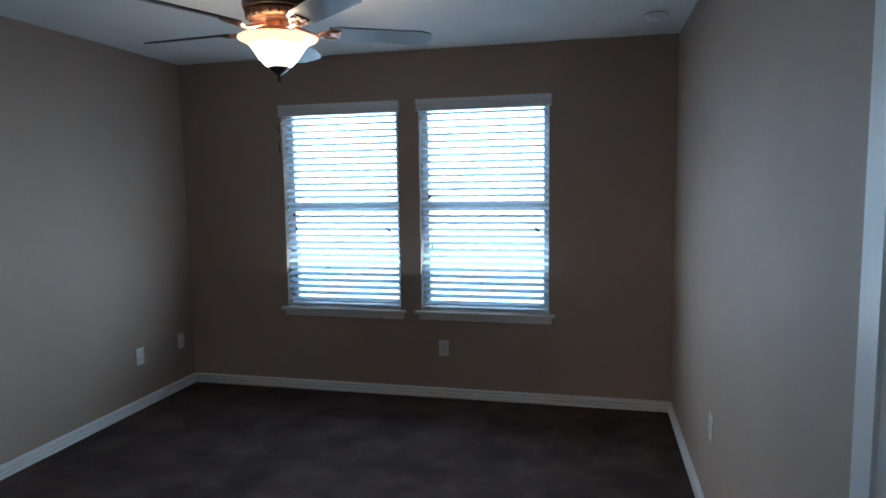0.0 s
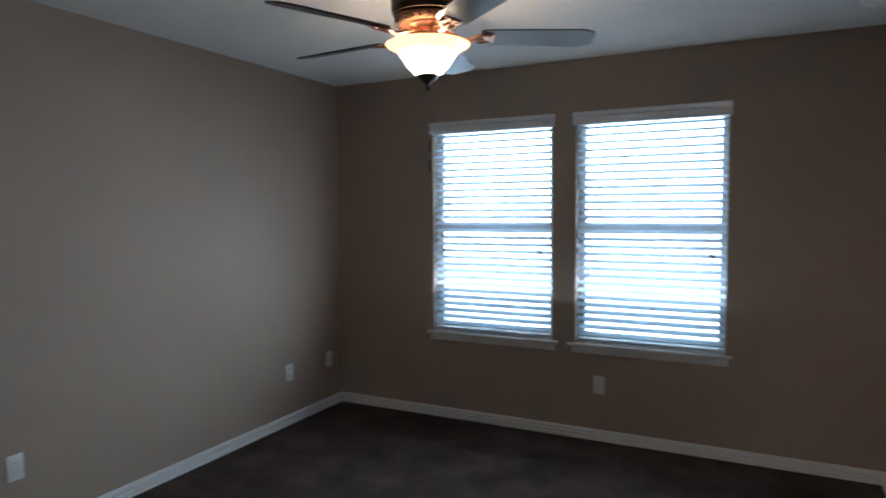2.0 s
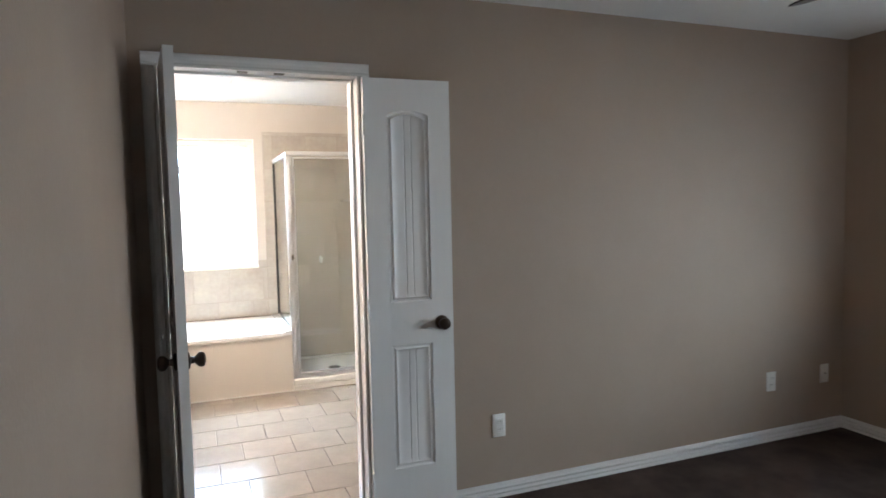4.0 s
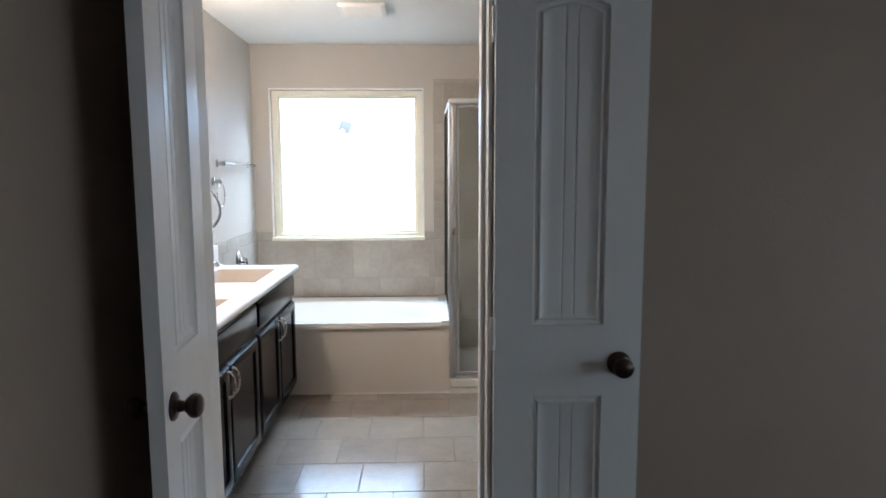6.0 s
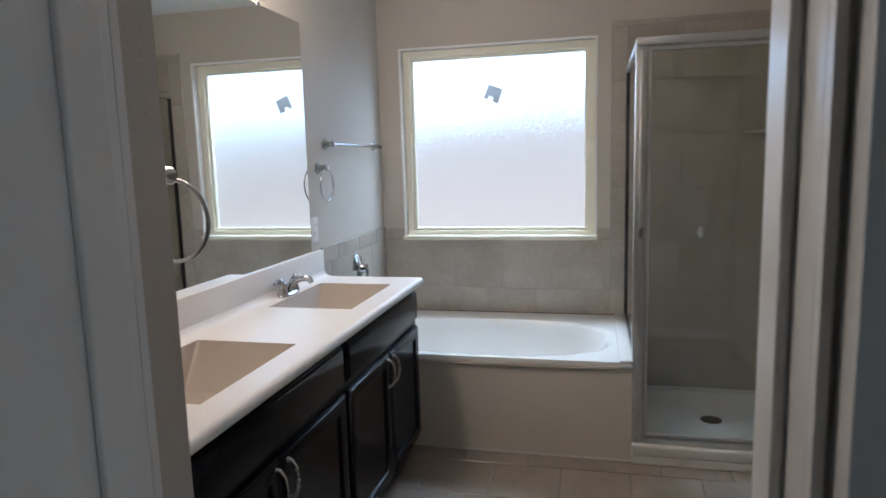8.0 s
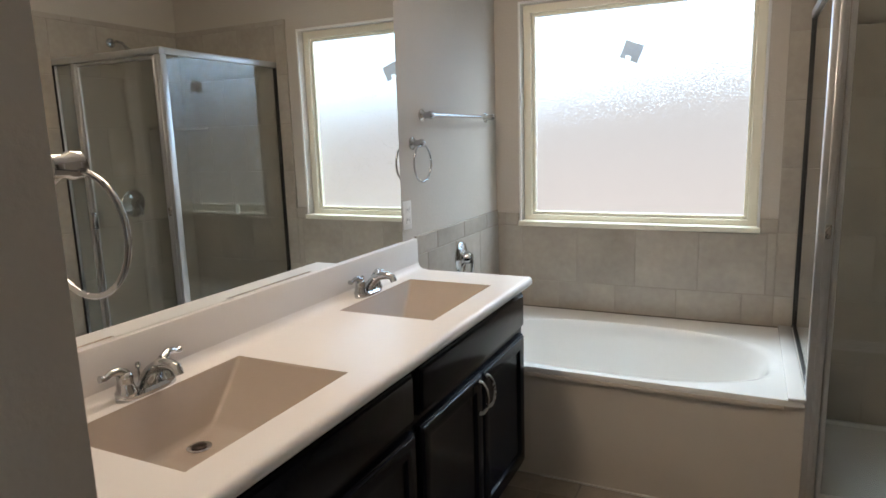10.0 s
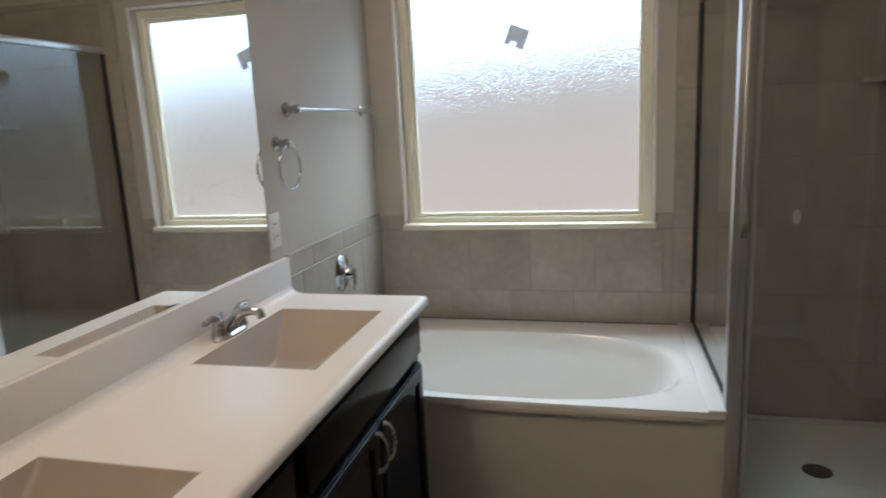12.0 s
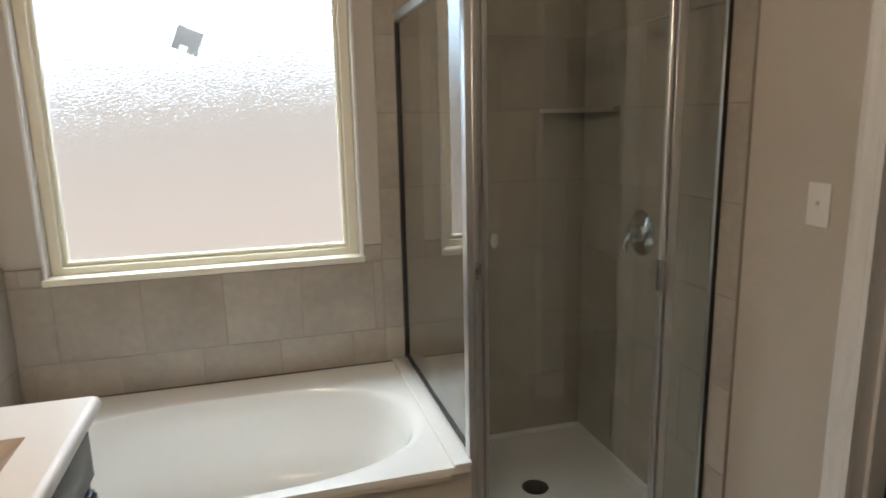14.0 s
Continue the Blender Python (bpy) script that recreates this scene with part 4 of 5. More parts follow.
for x0, x1 in SINKS:
    bm = bmesh.new()
    cx = (x0 + x1) / 2
    rings = []
    for a0, a1, b0, b1, z in ((x0, x1, SY0, SY1, TOPZ), (x0 + 0.003, x1 - 0.003, SY0 + 0.003, SY1 - 0.003, TOPZ - 0.006), (x0 + 0.150, x1 - 0.135, SY0 + 0.045, SY1 - 0.150, TOPZ - 0.118), (x0 + 0.205, x1 - 0.19, SY0 + 0.060, SY1 - 0.20, TOPZ - 0.128)):
        rings.append([bm.verts.new(p) for p in ((a0, b0, z), (a1, b0, z), (a1, b1, z), (a0, b1, z))])
    for lo_r, hi_r in zip(rings, rings[1:]):
        for i in range(4):
            bm.faces.new([lo_r[i], lo_r[(i + 1) % 4], hi_r[(i + 1) % 4], hi_r[i]])
    bm.faces.new(rings[-1])
    bowl_edges = [e for e in bm.edges if abs(e.verts[0].co.z - e.verts[1].co.z) > 0.05 or e.verts[0].co.z < TOPZ - 0.1]
    bmesh.ops.bevel(bm, geom=bowl_edges, offset=0.009, segments=4, affect="EDGES", profile=0.5)
    bowl = part("basin", bm, M_TOP_SHADED, counter, "cream moulded rectangular basin, coloured darker as if shaded")
    part("drain", lathe([(0.026, -0.1275), (0.028, -0.1255), (0.021, -0.1245), (0.019, -0.1262), (0.0, -0.1265)], (cx - 0.01, 0.262, TOPZ + 0.0005), steps=24), M_CHROME, bowl, "chrome basin drain")
    part("stopper", lathe([(0.016, -0.1262), (0.017, -0.122), (0.010, -0.120), (0.0, -0.1195)], (cx - 0.01, 0.262, TOPZ), steps=20), M_BRONZE, bowl, "dark pop-up stopper")


def faucet(cx):
    y, z = 0.142, TOPZ
    root = thing("faucet", (cx, y, z), "chrome two-handle centerset faucet on the vanity top", "faucet", "vanity faucets")
    base = bmesh.new()
    n, lo_v, hi_v, up_v = 40, [], [], []
    for i in range(n):
        a = 2 * math.pi * i / n
        c, s = math.cos(a), math.sin(a)
        ex = math.copysign(abs(c) ** 0.7, c)
        lo_v.append(base.verts.new((cx + 0.078 * ex, y + 0.027 * s, z)))
        hi_v.append(base.verts.new((cx + 0.078 * ex, y + 0.027 * s, z + 0.008)))
        up_v.append(base.verts.new((cx + 0.072 * ex, y + 0.021 * s, z + 0.015)))
    for p, q in ((lo_v, hi_v), (hi_v, up_v)):
        for i in range(n):
            base.faces.new([p[i], p[(i + 1) % n], q[(i + 1) % n], q[i]])
    base.faces.new(lo_v), base.faces.new(up_v)
    part("base_plate", base, M_CHROME, root)
    spout = tube([(cx, y - 0.002, z + 0.012), (cx, y + 0.008, z + 0.034), (cx, y + 0.026, z + 0.053), (cx, y + 0.050, z + 0.068), (cx, y + 0.080, z + 0.073), (cx, y + 0.101, z + 0.068), (cx, y + 0.107, z + 0.052)], [0.021, 0.0175, 0.0155, 0.0145, 0.0135, 0.0125, 0.0115], 16)
    part("spout", spout, M_CHROME, root)
    part("lift_rod", tube([(cx, y - 0.022, z + 0.012), (cx, y - 0.022, z + 0.052)], 0.0028, 8), M_CHROME, root)
    part("lift_knob", lathe([(0, 0), (0.005, 0.002), (0.0065, 0.009), (0.004, 0.015), (0, 0.016)], (cx, y - 0.022, z + 0.050), steps=12), M_CHROME, root)
    for s in (-1, 1):
        hx = cx + s * 0.052
        part("handle_hub", lathe([(0.0235, 0.010), (0.024, 0.017), (0.0205, 0.024), (0.0175, 0.036), (0.0165, 0.046), (0.0178, 0.050), (0.0165, 0.056), (0.011, 0.063), (0, 0.066)], (hx, y, z), steps=22), M_CHROME, root)
        part("lever", tube([(hx, y, z + 0.058), (hx + s * 0.014, y - 0.001, z + 0.069), (hx + s * 0.030, y - 0.003, z + 0.069), (hx + s * 0.043, y - 0.005, z + 0.062), (hx + s * 0.055, y - 0.006, z + 0.064)], [0.0125, 0.010, 0.0075, 0.0065, 0.008], 12), M_CHROME, root)


faucet(-4.772)
faucet(-3.825)

mir = thing("mirror", (-4.23, TY0, 1.54), "large frameless plate mirror above the vanity", "mirror")
part("mirror_glass", box(-5.118, -3.342, TY0 + 0.001, TY0 + 0.007, 1.0148, 2.062, 0.0008, 1), M_MIRROR, mir, smooth=False)
for x in (-4.75, -3.7):
    part("mirror_clip", box(x - 0.012, x + 0.012, TY0 + 0.001, TY0 + 0.011, 2.056, 2.072, 0.002, 1), M_CHROME, mir, "small clear mirror clip")

bar = thing("vanity_light", (-4.25, TY0, 2.19), "chrome strip light with four lit globe bulbs", "wall lamp")
part("back_plate", box(-4.655, -3.845, TY0 + 0.001, TY0 + 0.030, 2.140, 2.250, 0.006), M_NICKEL, bar, "satin nickel back plate")
for i in range(4):
    x = -4.553 + 0.202 * i
    part("socket", lathe([(0.026, 0.0), (0.026, 0.018), (0.02, 0.022)], (x, TY0 + 0.029, 2.195), Y_OUT, 20), M_NICKEL, bar)
    part("bulb", lathe([(0.016, 0.02), (0.020, 0.03), (0.036, 0.047), (0.044, 0.068), (0.041, 0.088), (0.028, 0.104), (0, 0.111)], (x, TY0 + 0.029, 2.195), Y_OUT, 24), M_BULB, bar, "warm lit globe bulb")
    point_lamp("bulb_light", (x, TY0 + 0.185, 2.195), 19.0, (1.0, 0.82, 0.65), 0.11)

# ---- towel bar and rings, plates ----
ROSETTE = [(0, 0), (0.026, 0), (0.027, 0.006), (0.020, 0.011), (0.014, 0.016), (0.0135, 0.034), (0.017, 0.040), (0.017, 0.052), (0.011, 0.058), (0, 0.059)]
tb = thing("towel_bar", (-5.71, TY0, 1.523), "chrome towel bar with round posts above the tub", "towel bar")
for x in (-5.335, -6.065):
    part("post", lathe(ROSETTE, (x, TY0, 1.523), Y_OUT, 24), M_CHROME, tb)
part("bar", tube([(-5.338, TY0 + 0.046, 1.523), (-6.062, TY0 + 0.046, 1.523)], 0.0085, 14), M_CHROME, tb)


def towel_ring(where, turn, label):
    root = thing("towel_ring", (0, 0, 0), label, "towel ring", "towel rings")
    part("post", lathe(ROSETTE, (0, 0, 0), Y_IN, 24), M_CHROME, root)
    r = 0.076
    part("ring", tube([(r * math.sin(a), -0.048, -0.006 - r + r * math.cos(a)) for a in (2 * math.pi * i / 48 for i in range(48))], 0.0042, 10, True), M_CHROME, root)
    root.matrix_world = pose(*where, 0, 0, turn)


towel_ring((-5.240, TY0, 1.408), 180, "chrome towel ring between mirror and towel bar")
towel_ring((-3.330, 0.636, 1.412), -90, "chrome towel ring on the short wall by the vanity")
wall_plate("wall_outlet", (-5.170, TY0, 1.118), 180, "white outlet plate beside the mirror", "outlet")
wall_plate("light_switch", (-4.945, TY1, 1.272), 0, "white single toggle switch beside the closet doorway", "light switch", "switch")

ven = thing("ceiling_vent", (-5.17, 1.05, CEIL), "white louvred exhaust fan grille on the bathroom ceiling", "ceiling vent")
part("frame", box(-5.31, -5.03, 0.91, 1.19, CEIL - 0.022, CEIL - 0.0005, 0.008), M_PLASTIC, ven)
for i in range(9):
    x = -5.29 + 0.03 * i + 0.012
    part("louvre", box(x, x + 0.016, 0.94, 1.16, CEIL - 0.027, CEIL - 0.0215, 0.001, 1), M_PLASTIC, ven)

# ---- bathtub ----
TB0, TB1, TBF, TBZ = TY0 + 0.0125, 1.5685, -5.305, 0.483
tub = thing("bathtub", (-5.76, 0.83, 0), "white acrylic soaking tub with an oval basin and beige apron", "bathtub")
cxt, cyt, ax_, ay_ = -5.694, 0.845, 0.356, 0.638


def deck():
    bm, n, rings = bmesh.new(), 96, []
    x0, x1, y0, y1 = TX0 + 0.0135, TBF + 0.012, TB0 + 0.001, TB1

    def rect(a):
        c, s = math.cos(a), math.sin(a)
        k = min((x1 - cxt if c > 0 else cxt - x0) / max(abs(c), 1e-6), (y1 - cyt if s > 0 else cyt - y0) / max(abs(s), 1e-6))
        return cxt + k * c, cyt + k * s

    angles = sorted({2 * math.pi * i / n for i in range(n)} | {math.atan2(y - cyt, x - cxt) % (2 * math.pi) for x in (x0, x1) for y in (y0, y1)})
    skirt = [(*rect(a), TBZ - 0.021) for a in angles]
    rings.append(skirt)
    rings.append([(x, y, TBZ - 0.008) for x, y, z in skirt])
    rings.append([(cxt + (x - cxt) * 0.992, cyt + (y - cyt) * 0.994, TBZ) for x, y, z in skirt])
    for k, z, p in ((1.04, 0.0, 2.6), (1.0, -0.004, 2.6), (0.972, -0.022, 2.6), (0.945, -0.08, 2.6), (0.90, -0.22, 2.5), (0.83, -0.32, 2.4), (0.70, -0.362, 2.3), (0.35, -0.372, 2.2)):
        ring = []
        for a in angles:
            c, s = math.cos(a), math.sin(a)
            ring.append((cxt + k * ax_ * math.copysign(abs(c) ** (2 / p), c), cyt + k * ay_ * math.copysign(abs(s) ** (2 / p), s) - 0.06 * (1 - k), TBZ + z))
        rings.append(ring)
    made = [[bm.verts.new(p) for p in r] for r in rings]
    m = len(angles)
    for lo_r, hi_r in zip(made, made[1:]):
        for i in range(m):
            bm.faces.new([lo_r[i], lo_r[(i + 1) % m], hi_r[(i + 1) % m], hi_r[i]])
    bm.faces.new(made[-1])
    return bm


shell = part("shell", deck(), M_TUB, tub, "glossy white acrylic shell")
part("apron", box(TBF - 0.06, TBF, TB0 + 0.001, 1.5725, 0.0, TBZ - 0.0205, 0.002, 1), M_APRON, tub, "beige painted apron panel")
part("lip_trim", box(TBF - 0.001, TBF + 0.014, TB0 + 0.001, 1.505, TBZ - 0.040, TBZ - 0.0215, 0.004), M_APRON, tub, "beige trim strip")
part("end_ledge", box(TX0 + 0.0135, TBF + 0.018, 1.5155, 1.5725, TBZ + 0.0005, TBZ + 0.013, 0.004), M_TUB, tub, "white raised ledge below the glass")
part("caulk_line", tube([(TBF + 0.002, 0.62, 0.003), (TBF + 0.002, 1.57, 0.003)], 0.005, 6), M_CAULK, tub)
part("wall_caulk", tube([(TX0 + 0.0145, TB0 + 0.004, TBZ + 0.001), (TX0 + 0.0145, 1.512, TBZ + 0.001)], 0.0042, 6), M_DARKCAULK, tub, "dark caulk bead along the tiles")
part("drain", lathe([(0.03, 0.0), (0.033, 0.003), (0.02, 0.005), (0, 0.0055)], (cxt, 0.42, TBZ - 0.371), steps=24), M_CHROME, shell, "chrome tub drain")
tv = thing("tub_valve", (-5.69, TY0 + 0.01, 0.845), "chrome round valve trim with a lever over the tub", "tub faucet")
VALVE = [(0, 0), (0.078, 0), (0.080, 0.004), (0.072, 0.012), (0.045, 0.018), (0.033, 0.024), (0.030, 0.045), (0.024, 0.056), (0, 0.058)]


def valve_parts(root, where, tip, sign, size=1.0, lean=1.0):
    x, y, z = where
    part("escutcheon", lathe([(r * size, h) for r, h in VALVE], where, tip, 36), M_CHROME, root)
    part("lever", tube([(x, y + sign * 0.05, z), (x - 0.012 * lean, y + sign * 0.058, z - 0.026), (x - 0.022 * lean, y + sign * 0.056, z - 0.056), (x - 0.028 * lean, y + sign * 0.050, z - 0.078)], [0.013, 0.0095, 0.008, 0.006], 12), M_CHROME, root)


valve_parts(tv, (-5.69, TY0 + 0.0105, 0.845), Y_OUT, 1, 0.98, 0.2)
part("spout", tube([(-5.69, TY0 + 0.0105, 0.66), (-5.69, TY0 + 0.07, 0.663), (-5.69, TY0 + 0.125, 0.655), (-5.69, TY0 + 0.142, 0.635)], [0.026, 0.024, 0.021, 0.017], 16), M_CHROME, tv, "chrome tub spout")

# ---- shower ----
SX, SYA, SYB = -5.32, 1.585, 2.4185
pan = thing("shower_pan", (-5.76, 2.0, 0), "white acrylic shower pan with a low threshold", "shower pan")
pb = box(TX0 + 0.0135, SX + 0.034, 1.5735, SYB, 0.0, 0.040, 0.003, 1)
part("floor_pan", pb, M_PAN, pan)
part("threshold", box(SX - 0.055, SX + 0.036, 1.5735, SYB, 0.0405, 0.094, 0.010, 3), M_PAN, pan)
part("back_ledge", box(TX0 + 0.0135, SX - 0.056, SYB - 0.02, SYB, 0.0405, 0.062, 0.006), M_PAN, pan)
part("west_ledge", box(TX0 + 0.0135, TX0 + 0.033, 1.6005, SYB - 0.021, 0.0405, 0.062, 0.006), M_PAN, pan)
part("tub_side_ledge", box(TX0 + 0.0135, SX - 0.056, 1.5735, 1.600, 0.0405, 0.494, 0.006), M_PAN, pan, "white ledge beside the tub")
part("drain", lathe([(0.052, 0.0), (0.054, 0.003), (0.045, 0.006), (0, 0.0065)], (-5.775, 2.0, 0.040), steps=32), M_BRONZE, pan, "dark round shower drain")
for a in range(8):
    t8 = 2 * math.pi * a / 8
    part("drain_hole", lathe([(0.006, 0), (0.006, 0.0012)], (-5.775 + 0.028 * math.cos(t8), 2.0 + 0.028 * math.sin(t8), 0.046), steps=10), M_SLOT, pan)

enc = thing("shower_enclosure", (SX, 2.0, 0.095), "framed clear glass shower enclosure with polished aluminium rails", "shower enclosure")
TOPR = 1.892
HX = TX0 + 0.0125
# corner post, wall jambs, header, sills
part("corner_post", box(SX - 0.028, SX + 0.012, SYA - 0.016, SYA + 0.032, 0.0945, TOPR, 0.004), M_ALU, enc)
part("post_bead", box(SX + 0.012, SX + 0.019, SYA + 0.004, SYA + 0.022, 0.0945, TOPR - 0.02, 0.003), M_ALU, enc)
part("header", box(SX - 0.020, SX + 0.016, SYA - 0.016, SYB - 0.0005, TOPR, TOPR + 0.036, 0.004), M_ALU, enc)
part("header_side", box(HX, SX - 0.021, SYA - 0.014, SYA + 0.016, TOPR, TOPR + 0.034, 0.004), M_ALU, enc)
part("wall_jamb", box(SX - 0.012, SX + 0.010, SYB - 0.013, SYB - 0.0005, 0.0945, TOPR, 0.003), M_ALU, enc)
part("wall_gasket", box(SX + 0.0105, SX + 0.016, SYB - 0.013, SYB - 0.0008, 0.0945, TOPR), M_GASKET, enc, smooth=False)
part("sill_rail", box(SX - 0.020, SX + 0.016, SYA + 0.0325, SYB - 0.0135, 0.0945, 0.122, 0.003), M_ALU, enc)
part("side_jamb", box(HX, HX + 0.0125, SYA - 0.012, SYA + 0.014, 0.4965, TOPR, 0.003), M_GASKET, enc, "black side jamb")
part("side_sill", box(HX + 0.013, SX - 0.0285, SYA - 0.009, SYA + 0.012, 0.4965, 0.510, 0.003), M_GASKET, enc, "black side sill")
part("strike_post", box(SX - 0.018, SX + 0.016, 2.232, 2.262, 0.1225, TOPR - 0.0005, 0.004), M_ALU, enc)
dr = part("shower_door", ring_frame(SX - 0.010, SX + 0.008, SYA + 0.036, 2.229, 0.127, TOPR - 0.006, 0.016, 0.003), M_ALU, enc, "aluminium framed glass door")
for nm, a, b, c, d, own in (("door_glass", SYA + 0.048, 2.217, 0.139, TOPR - 0.018, dr), ("fixed_glass", 2.260, SYB - 0.011, 0.120, TOPR + 0.002, enc)):
    g = part(nm, box(SX - 0.003, SX + 0.002, a, b, c, d), M_SHGLASS, own, "clear grey-tinted glass", smooth=False)
    g.visible_shadow = False
g = part("side_glass", box(HX + 0.012, SX - 0.024, SYA - 0.002, SYA + 0.003, 0.509, TOPR + 0.004), M_SHGLASS, enc, "clear grey-tinted glass", smooth=False)
g.visible_shadow = False
part("door_pull", box(SX + 0.008, SX + 0.030, 2.196, 2.222, 0.968, 1.066, 0.005), M_CHROME, dr, "chrome door pull")
part("door_catch", box(SX + 0.0165, SX + 0.028, SYA + 0.006, SYA + 0.024, 1.06, 1.11, 0.004), M_NICKEL, enc)

sv = thing("shower_valve", (-5.735, TY1 - 0.01, 1.068), "chrome round shower valve with a lever handle", "shower valve")
valve_parts(sv, (-5.735, TY1 - 0.0105, 1.068), Y_IN, -1, 1.1)
sh = thing("shower_fixture", (-5.70, TY1 - 0.01, 2.05), "chrome shower head on a bent arm", "shower head")
part("flange", lathe([(0, 0), (0.03, 0), (0.026, 0.008), (0.012, 0.012)], (-5.70, TY1 - 0.0105, 2.06), Y_IN, 20), M_CHROME, sh)
part("arm", tube([(-5.70, TY1 - 0.012, 2.06), (-5.70, TY1 - 0.07, 2.063), (-5.70, TY1 - 0.115, 2.05), (-5.70, TY1 - 0.15, 2.02)], 0.009, 12), M_CHROME, sh)
part("head", lathe([(0, -0.052), (0.034, -0.05), (0.036, -0.044), (0.024, -0.018), (0.012, 0.0), (0.011, 0.012)], (-5.70, TY1 - 0.155, 2.012), Matrix.Rotation(radians(-35), 4, "X"), 24), M_CHROME, sh)
shf = thing("corner_shelf", (-6.2, 2.41, 1.54), "beige tile corner shelf in the shower", "shelf")
tri = bmesh.new()
cs = [(HX, SYB), (HX, SYB - 0.215), (HX + 0.03, SYB - 0.215), (HX + 0.29, SYB - 0.03), (HX + 0.29, SYB)]
rows3 = [[tri.verts.new((x, y, z)) for x, y in cs] for z in (1.530, 1.548)]
for i in range(5):
    tri.faces.new([rows3[0][i], rows3[0][(i + 1) % 5], rows3[1][(i + 1) % 5], rows3[1][i]])
tri.faces.new(rows3[0]), tri.faces.new(rows3[1])
part("slab", tri, M_WTILE, shf, smooth=False)
knob = thing("wall_hook", (HX, 1.99, 0.985), "small white oval plastic knob on the shower tiles", "hook")
ov = lathe([(0, 0), (0.016, 0.001), (0.017, 0.008), (0.012, 0.014), (0, 0.016)], (0, 0, 0), X_OUT, 20)
bmesh.ops.scale(ov, vec=(1, 1, 2.0), verts=ov.verts[:])
bmesh.ops.translate(ov, verts=ov.verts[:], vec=(HX, 1.99, 0.985))
part("knob", ov, M_PLASTIC, knob)

# ---- tiles: floor, tub surround, shower ----
GAP = 0.0035


def tile_mesh(w, h, t, mat, cut=0.0018):
    """One tile, w by h, lying in x and y, with eased edges; its back at z = 0."""
    bm = bmesh.new()
    a, b = w / 2, h / 2
    lo_t = [bm.verts.new((sx * a, sy * b, 0)) for sx, sy in ((-1, -1), (1, -1), (1, 1), (-1, 1))]
    mid_t = [bm.verts.new((sx * a, sy * b, t - cut)) for sx, sy in ((-1, -1), (1, -1), (1, 1), (-1, 1))]
    top_t = [bm.verts.new((sx * (a - cut), sy * (b - cut), t)) for sx, sy in ((-1, -1), (1, -1), (1, 1), (-1, 1))]
    for p, q in ((lo_t, mid_t), (mid_t, top_t)):
        for i in range(4):
            bm.faces.new([p[i], p[(i + 1) % 4], q[(i + 1) % 4], q[i]])
    bm.faces.new(top_t)
    return mesh_of("tile", bm, mat)


TILES = {}


def lay(parent, u0, u1, v0, v1, rows, joints, m, thick, mat):
    """Tiles over u0..u1 by v0..v1 in the plane of m; rows: their edges in v; joints(k): an offset in u for row k."""
    for k, (a, b) in enumerate(zip(rows, rows[1:])):
        a2, b2 = max(a, v0), min(b, v1)
        if b2 - a2 < 0.015:
            continue
        s = joints(k)
        first = math.floor((u0 - s) / 0.302)
        u = s + first * 0.302
        while u < u1 - 0.012:
            p, q = max(u, u0), min(u + 0.302, u1)
            u += 0.302
            if q - p < 0.012:
                continue
            w, h = round(q - p - GAP, 4), round(b2 - a2 - GAP, 4)
            key = (w, h, thick, mat.name)
            if key not in TILES:
                TILES[key] = tile_mesh(w, h, thick, mat)
            ob = new("tile", TILES[key])
            ob.parent = parent
            ob.matrix_basis = m @ Matrix.Translation(((p + q) / 2, (a2 + b2) / 2, 0)) @ pose(0, 0, random.uniform(-0.0003, 0.0003), random.uniform(-0.06, 0.06), random.uniform(-0.06, 0.06), 0)


flat = Matrix.Translation((0, 0, -0.0042)) @ Matrix(((0, 1, 0, 0), (1, 0, 0, 0), (0, 0, 1, 0), (0, 0, 0, 1)))
rows_x = [-4.58 + 0.302 * i for i in range(-6, 6)]
lay(tile_floor, TY0, TY1, TBF, -3.02, rows_x, lambda k: 0.791 + (0.0 if (k % 2 == 1) else 0.161), flat, 0.0044, M_TILE)

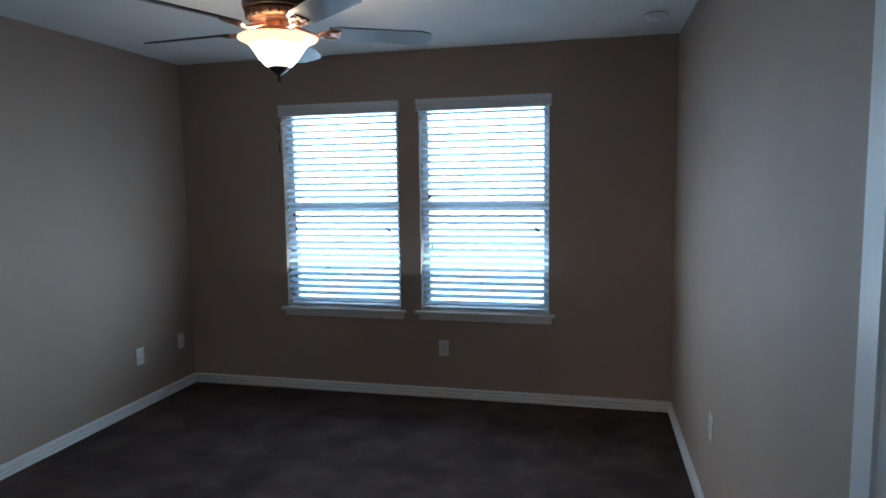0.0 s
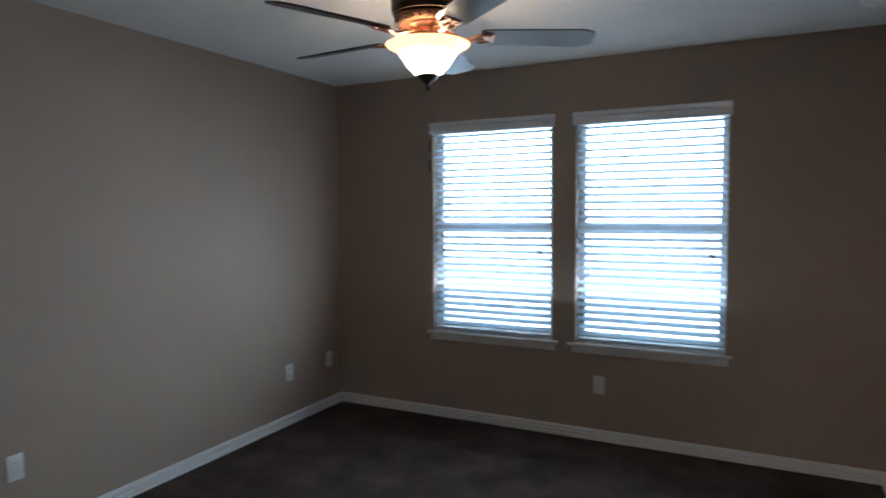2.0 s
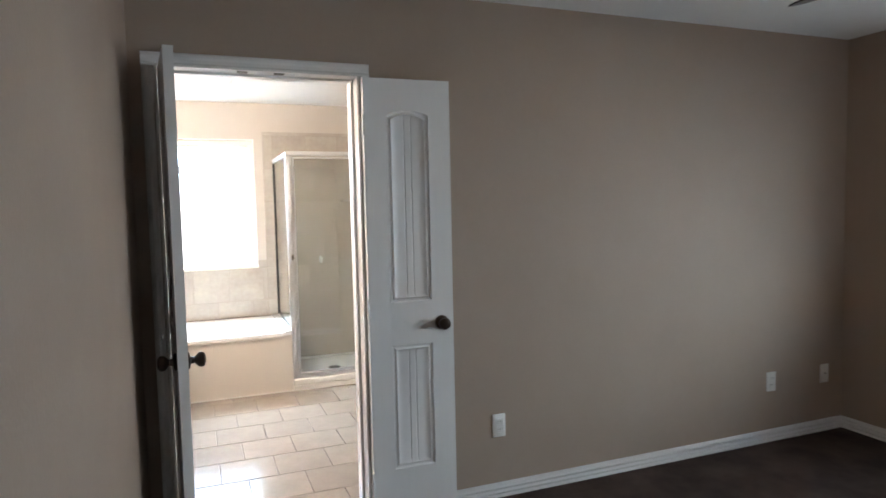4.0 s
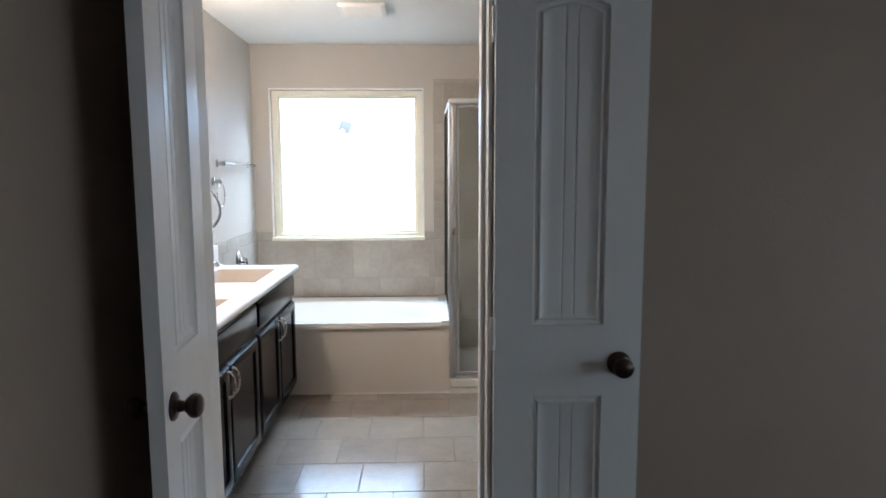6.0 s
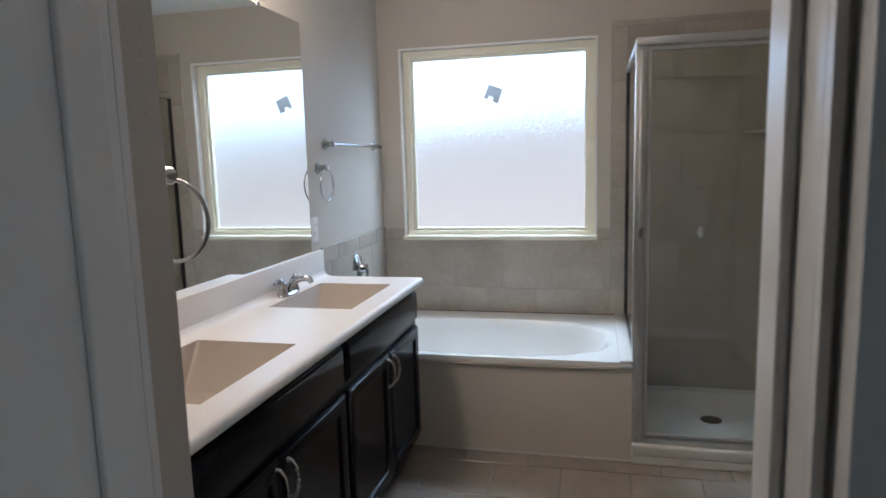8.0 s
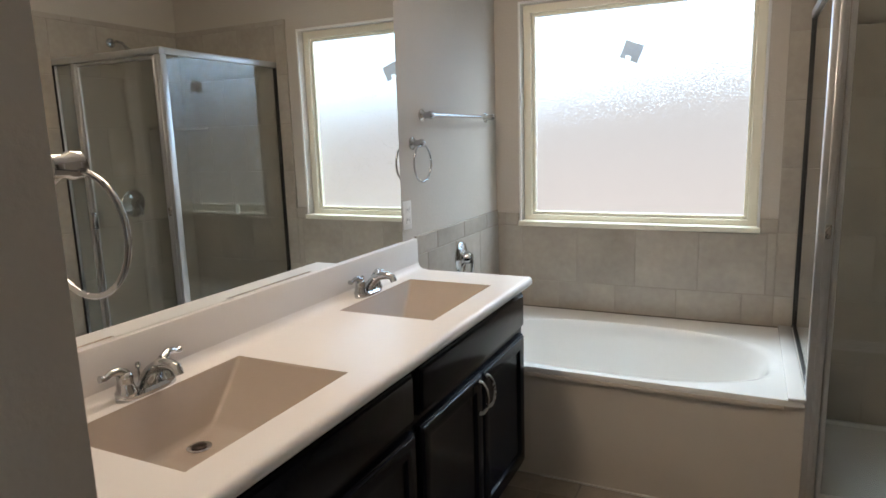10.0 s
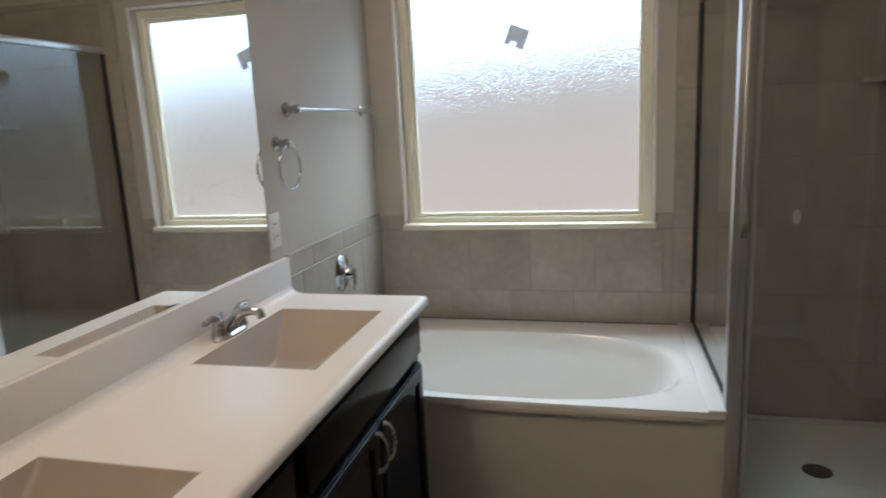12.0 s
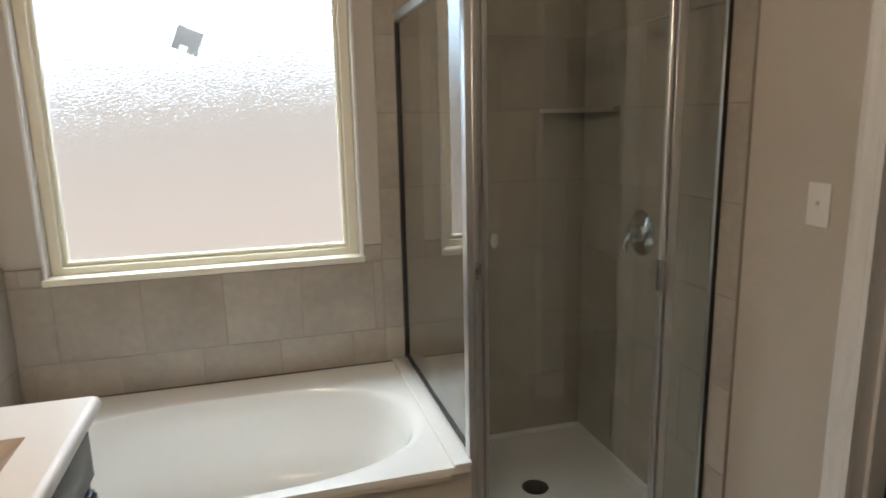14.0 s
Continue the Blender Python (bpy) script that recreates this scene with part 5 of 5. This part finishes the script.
grout_bed = box(TX0 + 0.0002, TX0 + 0.0104, TY0, 1.490, 0.44, WZ0 - 0.013)
box(TX0 + 0.0002, TX0 + 0.0104, TY0, WY0 - 0.0125, WZ0 - 0.0129, 1.005, 0, 1, grout_bed)
box(TX0 + 0.0002, TX0 + 0.0104, WY1 + 0.0125, 1.490, WZ0 - 0.0129, 1.005, 0, 1, grout_bed)
surround = solid("wall_tile_west", grout_bed, M_WGROUT, "stone-look ceramic tile surround behind the tub", "tile wall")
to_x = Matrix(((0, 0, 1, TX0 + 0.0035), (1, 0, 0, 0), (0, 1, 0, 0), (0, 0, 0, 1)))
lay(surround, TY0 + 0.012, 1.49, 0.44, WZ0 - 0.02, [0.44, 0.637], lambda k: 0.447, to_x, 0.0085, M_WTILE)
lay(surround, TY0 + 0.012, 1.49, 0.637, WZ0 - 0.013, [0.637, 0.94], lambda k: 0.545, to_x, 0.0085, M_WTILE)
lay(surround, TY0 + 0.012, WY0 - 0.018, 0.94, 1.005, [0.94, 1.005], lambda k: 0.447, to_x, 0.0085, M_WTILE)
lay(surround, WY1 + 0.018, 1.49, 0.94, 1.005, [0.94, 1.005], lambda k: 0.447, to_x, 0.0085, M_WTILE)

south_t = solid("wall_tile_south", box(TX0 + 0.0108, -5.232, TY0 + 0.0002, TY0 + 0.0104, 0.44, 1.02), M_WGROUT, "stone-look ceramic tile surround beside the vanity", "tile wall")
to_s = Matrix(((-1, 0, 0, 0), (0, 0, 1, TY0 + 0.0035), (0, 1, 0, 0), (0, 0, 0, 1)))
lay(south_t, 5.232, -TX0 - 0.012, 0.44, 1.02, [0.44, 0.637, 0.94, 1.02], lambda k: 5.232 + 0.1 * k, to_s, 0.0085, M_WTILE)

sh_w = solid("wall_tile_shower_west", box(TX0 + 0.0002, TX0 + 0.0104, 1.4905, TY1 - 0.0005, 0.05, 2.18), M_WGROUT, "stone-look ceramic tiles in the shower", "tile wall")
srows = [0.05, 0.335, 0.637, 0.94, 1.242, 1.544, 1.846, 2.148, 2.18]
lay(sh_w, 1.4905, TY1 - 0.012, 0.05, 2.18, srows[:-1] + [2.18], lambda k: 1.577 + (0.151 if k % 2 else 0.0), to_x, 0.0085, M_WTILE)
sh_n = solid("wall_tile_shower_north", box(TX0 + 0.0108, -5.208, TY1 - 0.0104, TY1 - 0.0002, 0.0, 2.18), M_WGROUT, "stone-look ceramic tiles in the shower", "tile wall")
to_n = Matrix(((1, 0, 0, 0), (0, 0, -1, TY1 - 0.0035), (0, 1, 0, 0), (0, 0, 0, 1)))
lay(sh_n, TX0 + 0.012, -5.208, 0.0, 2.18, [0.0] + srows[1:], lambda k: -5.305 + (0.151 if k % 2 else 0.0), to_n, 0.0085, M_WTILE)
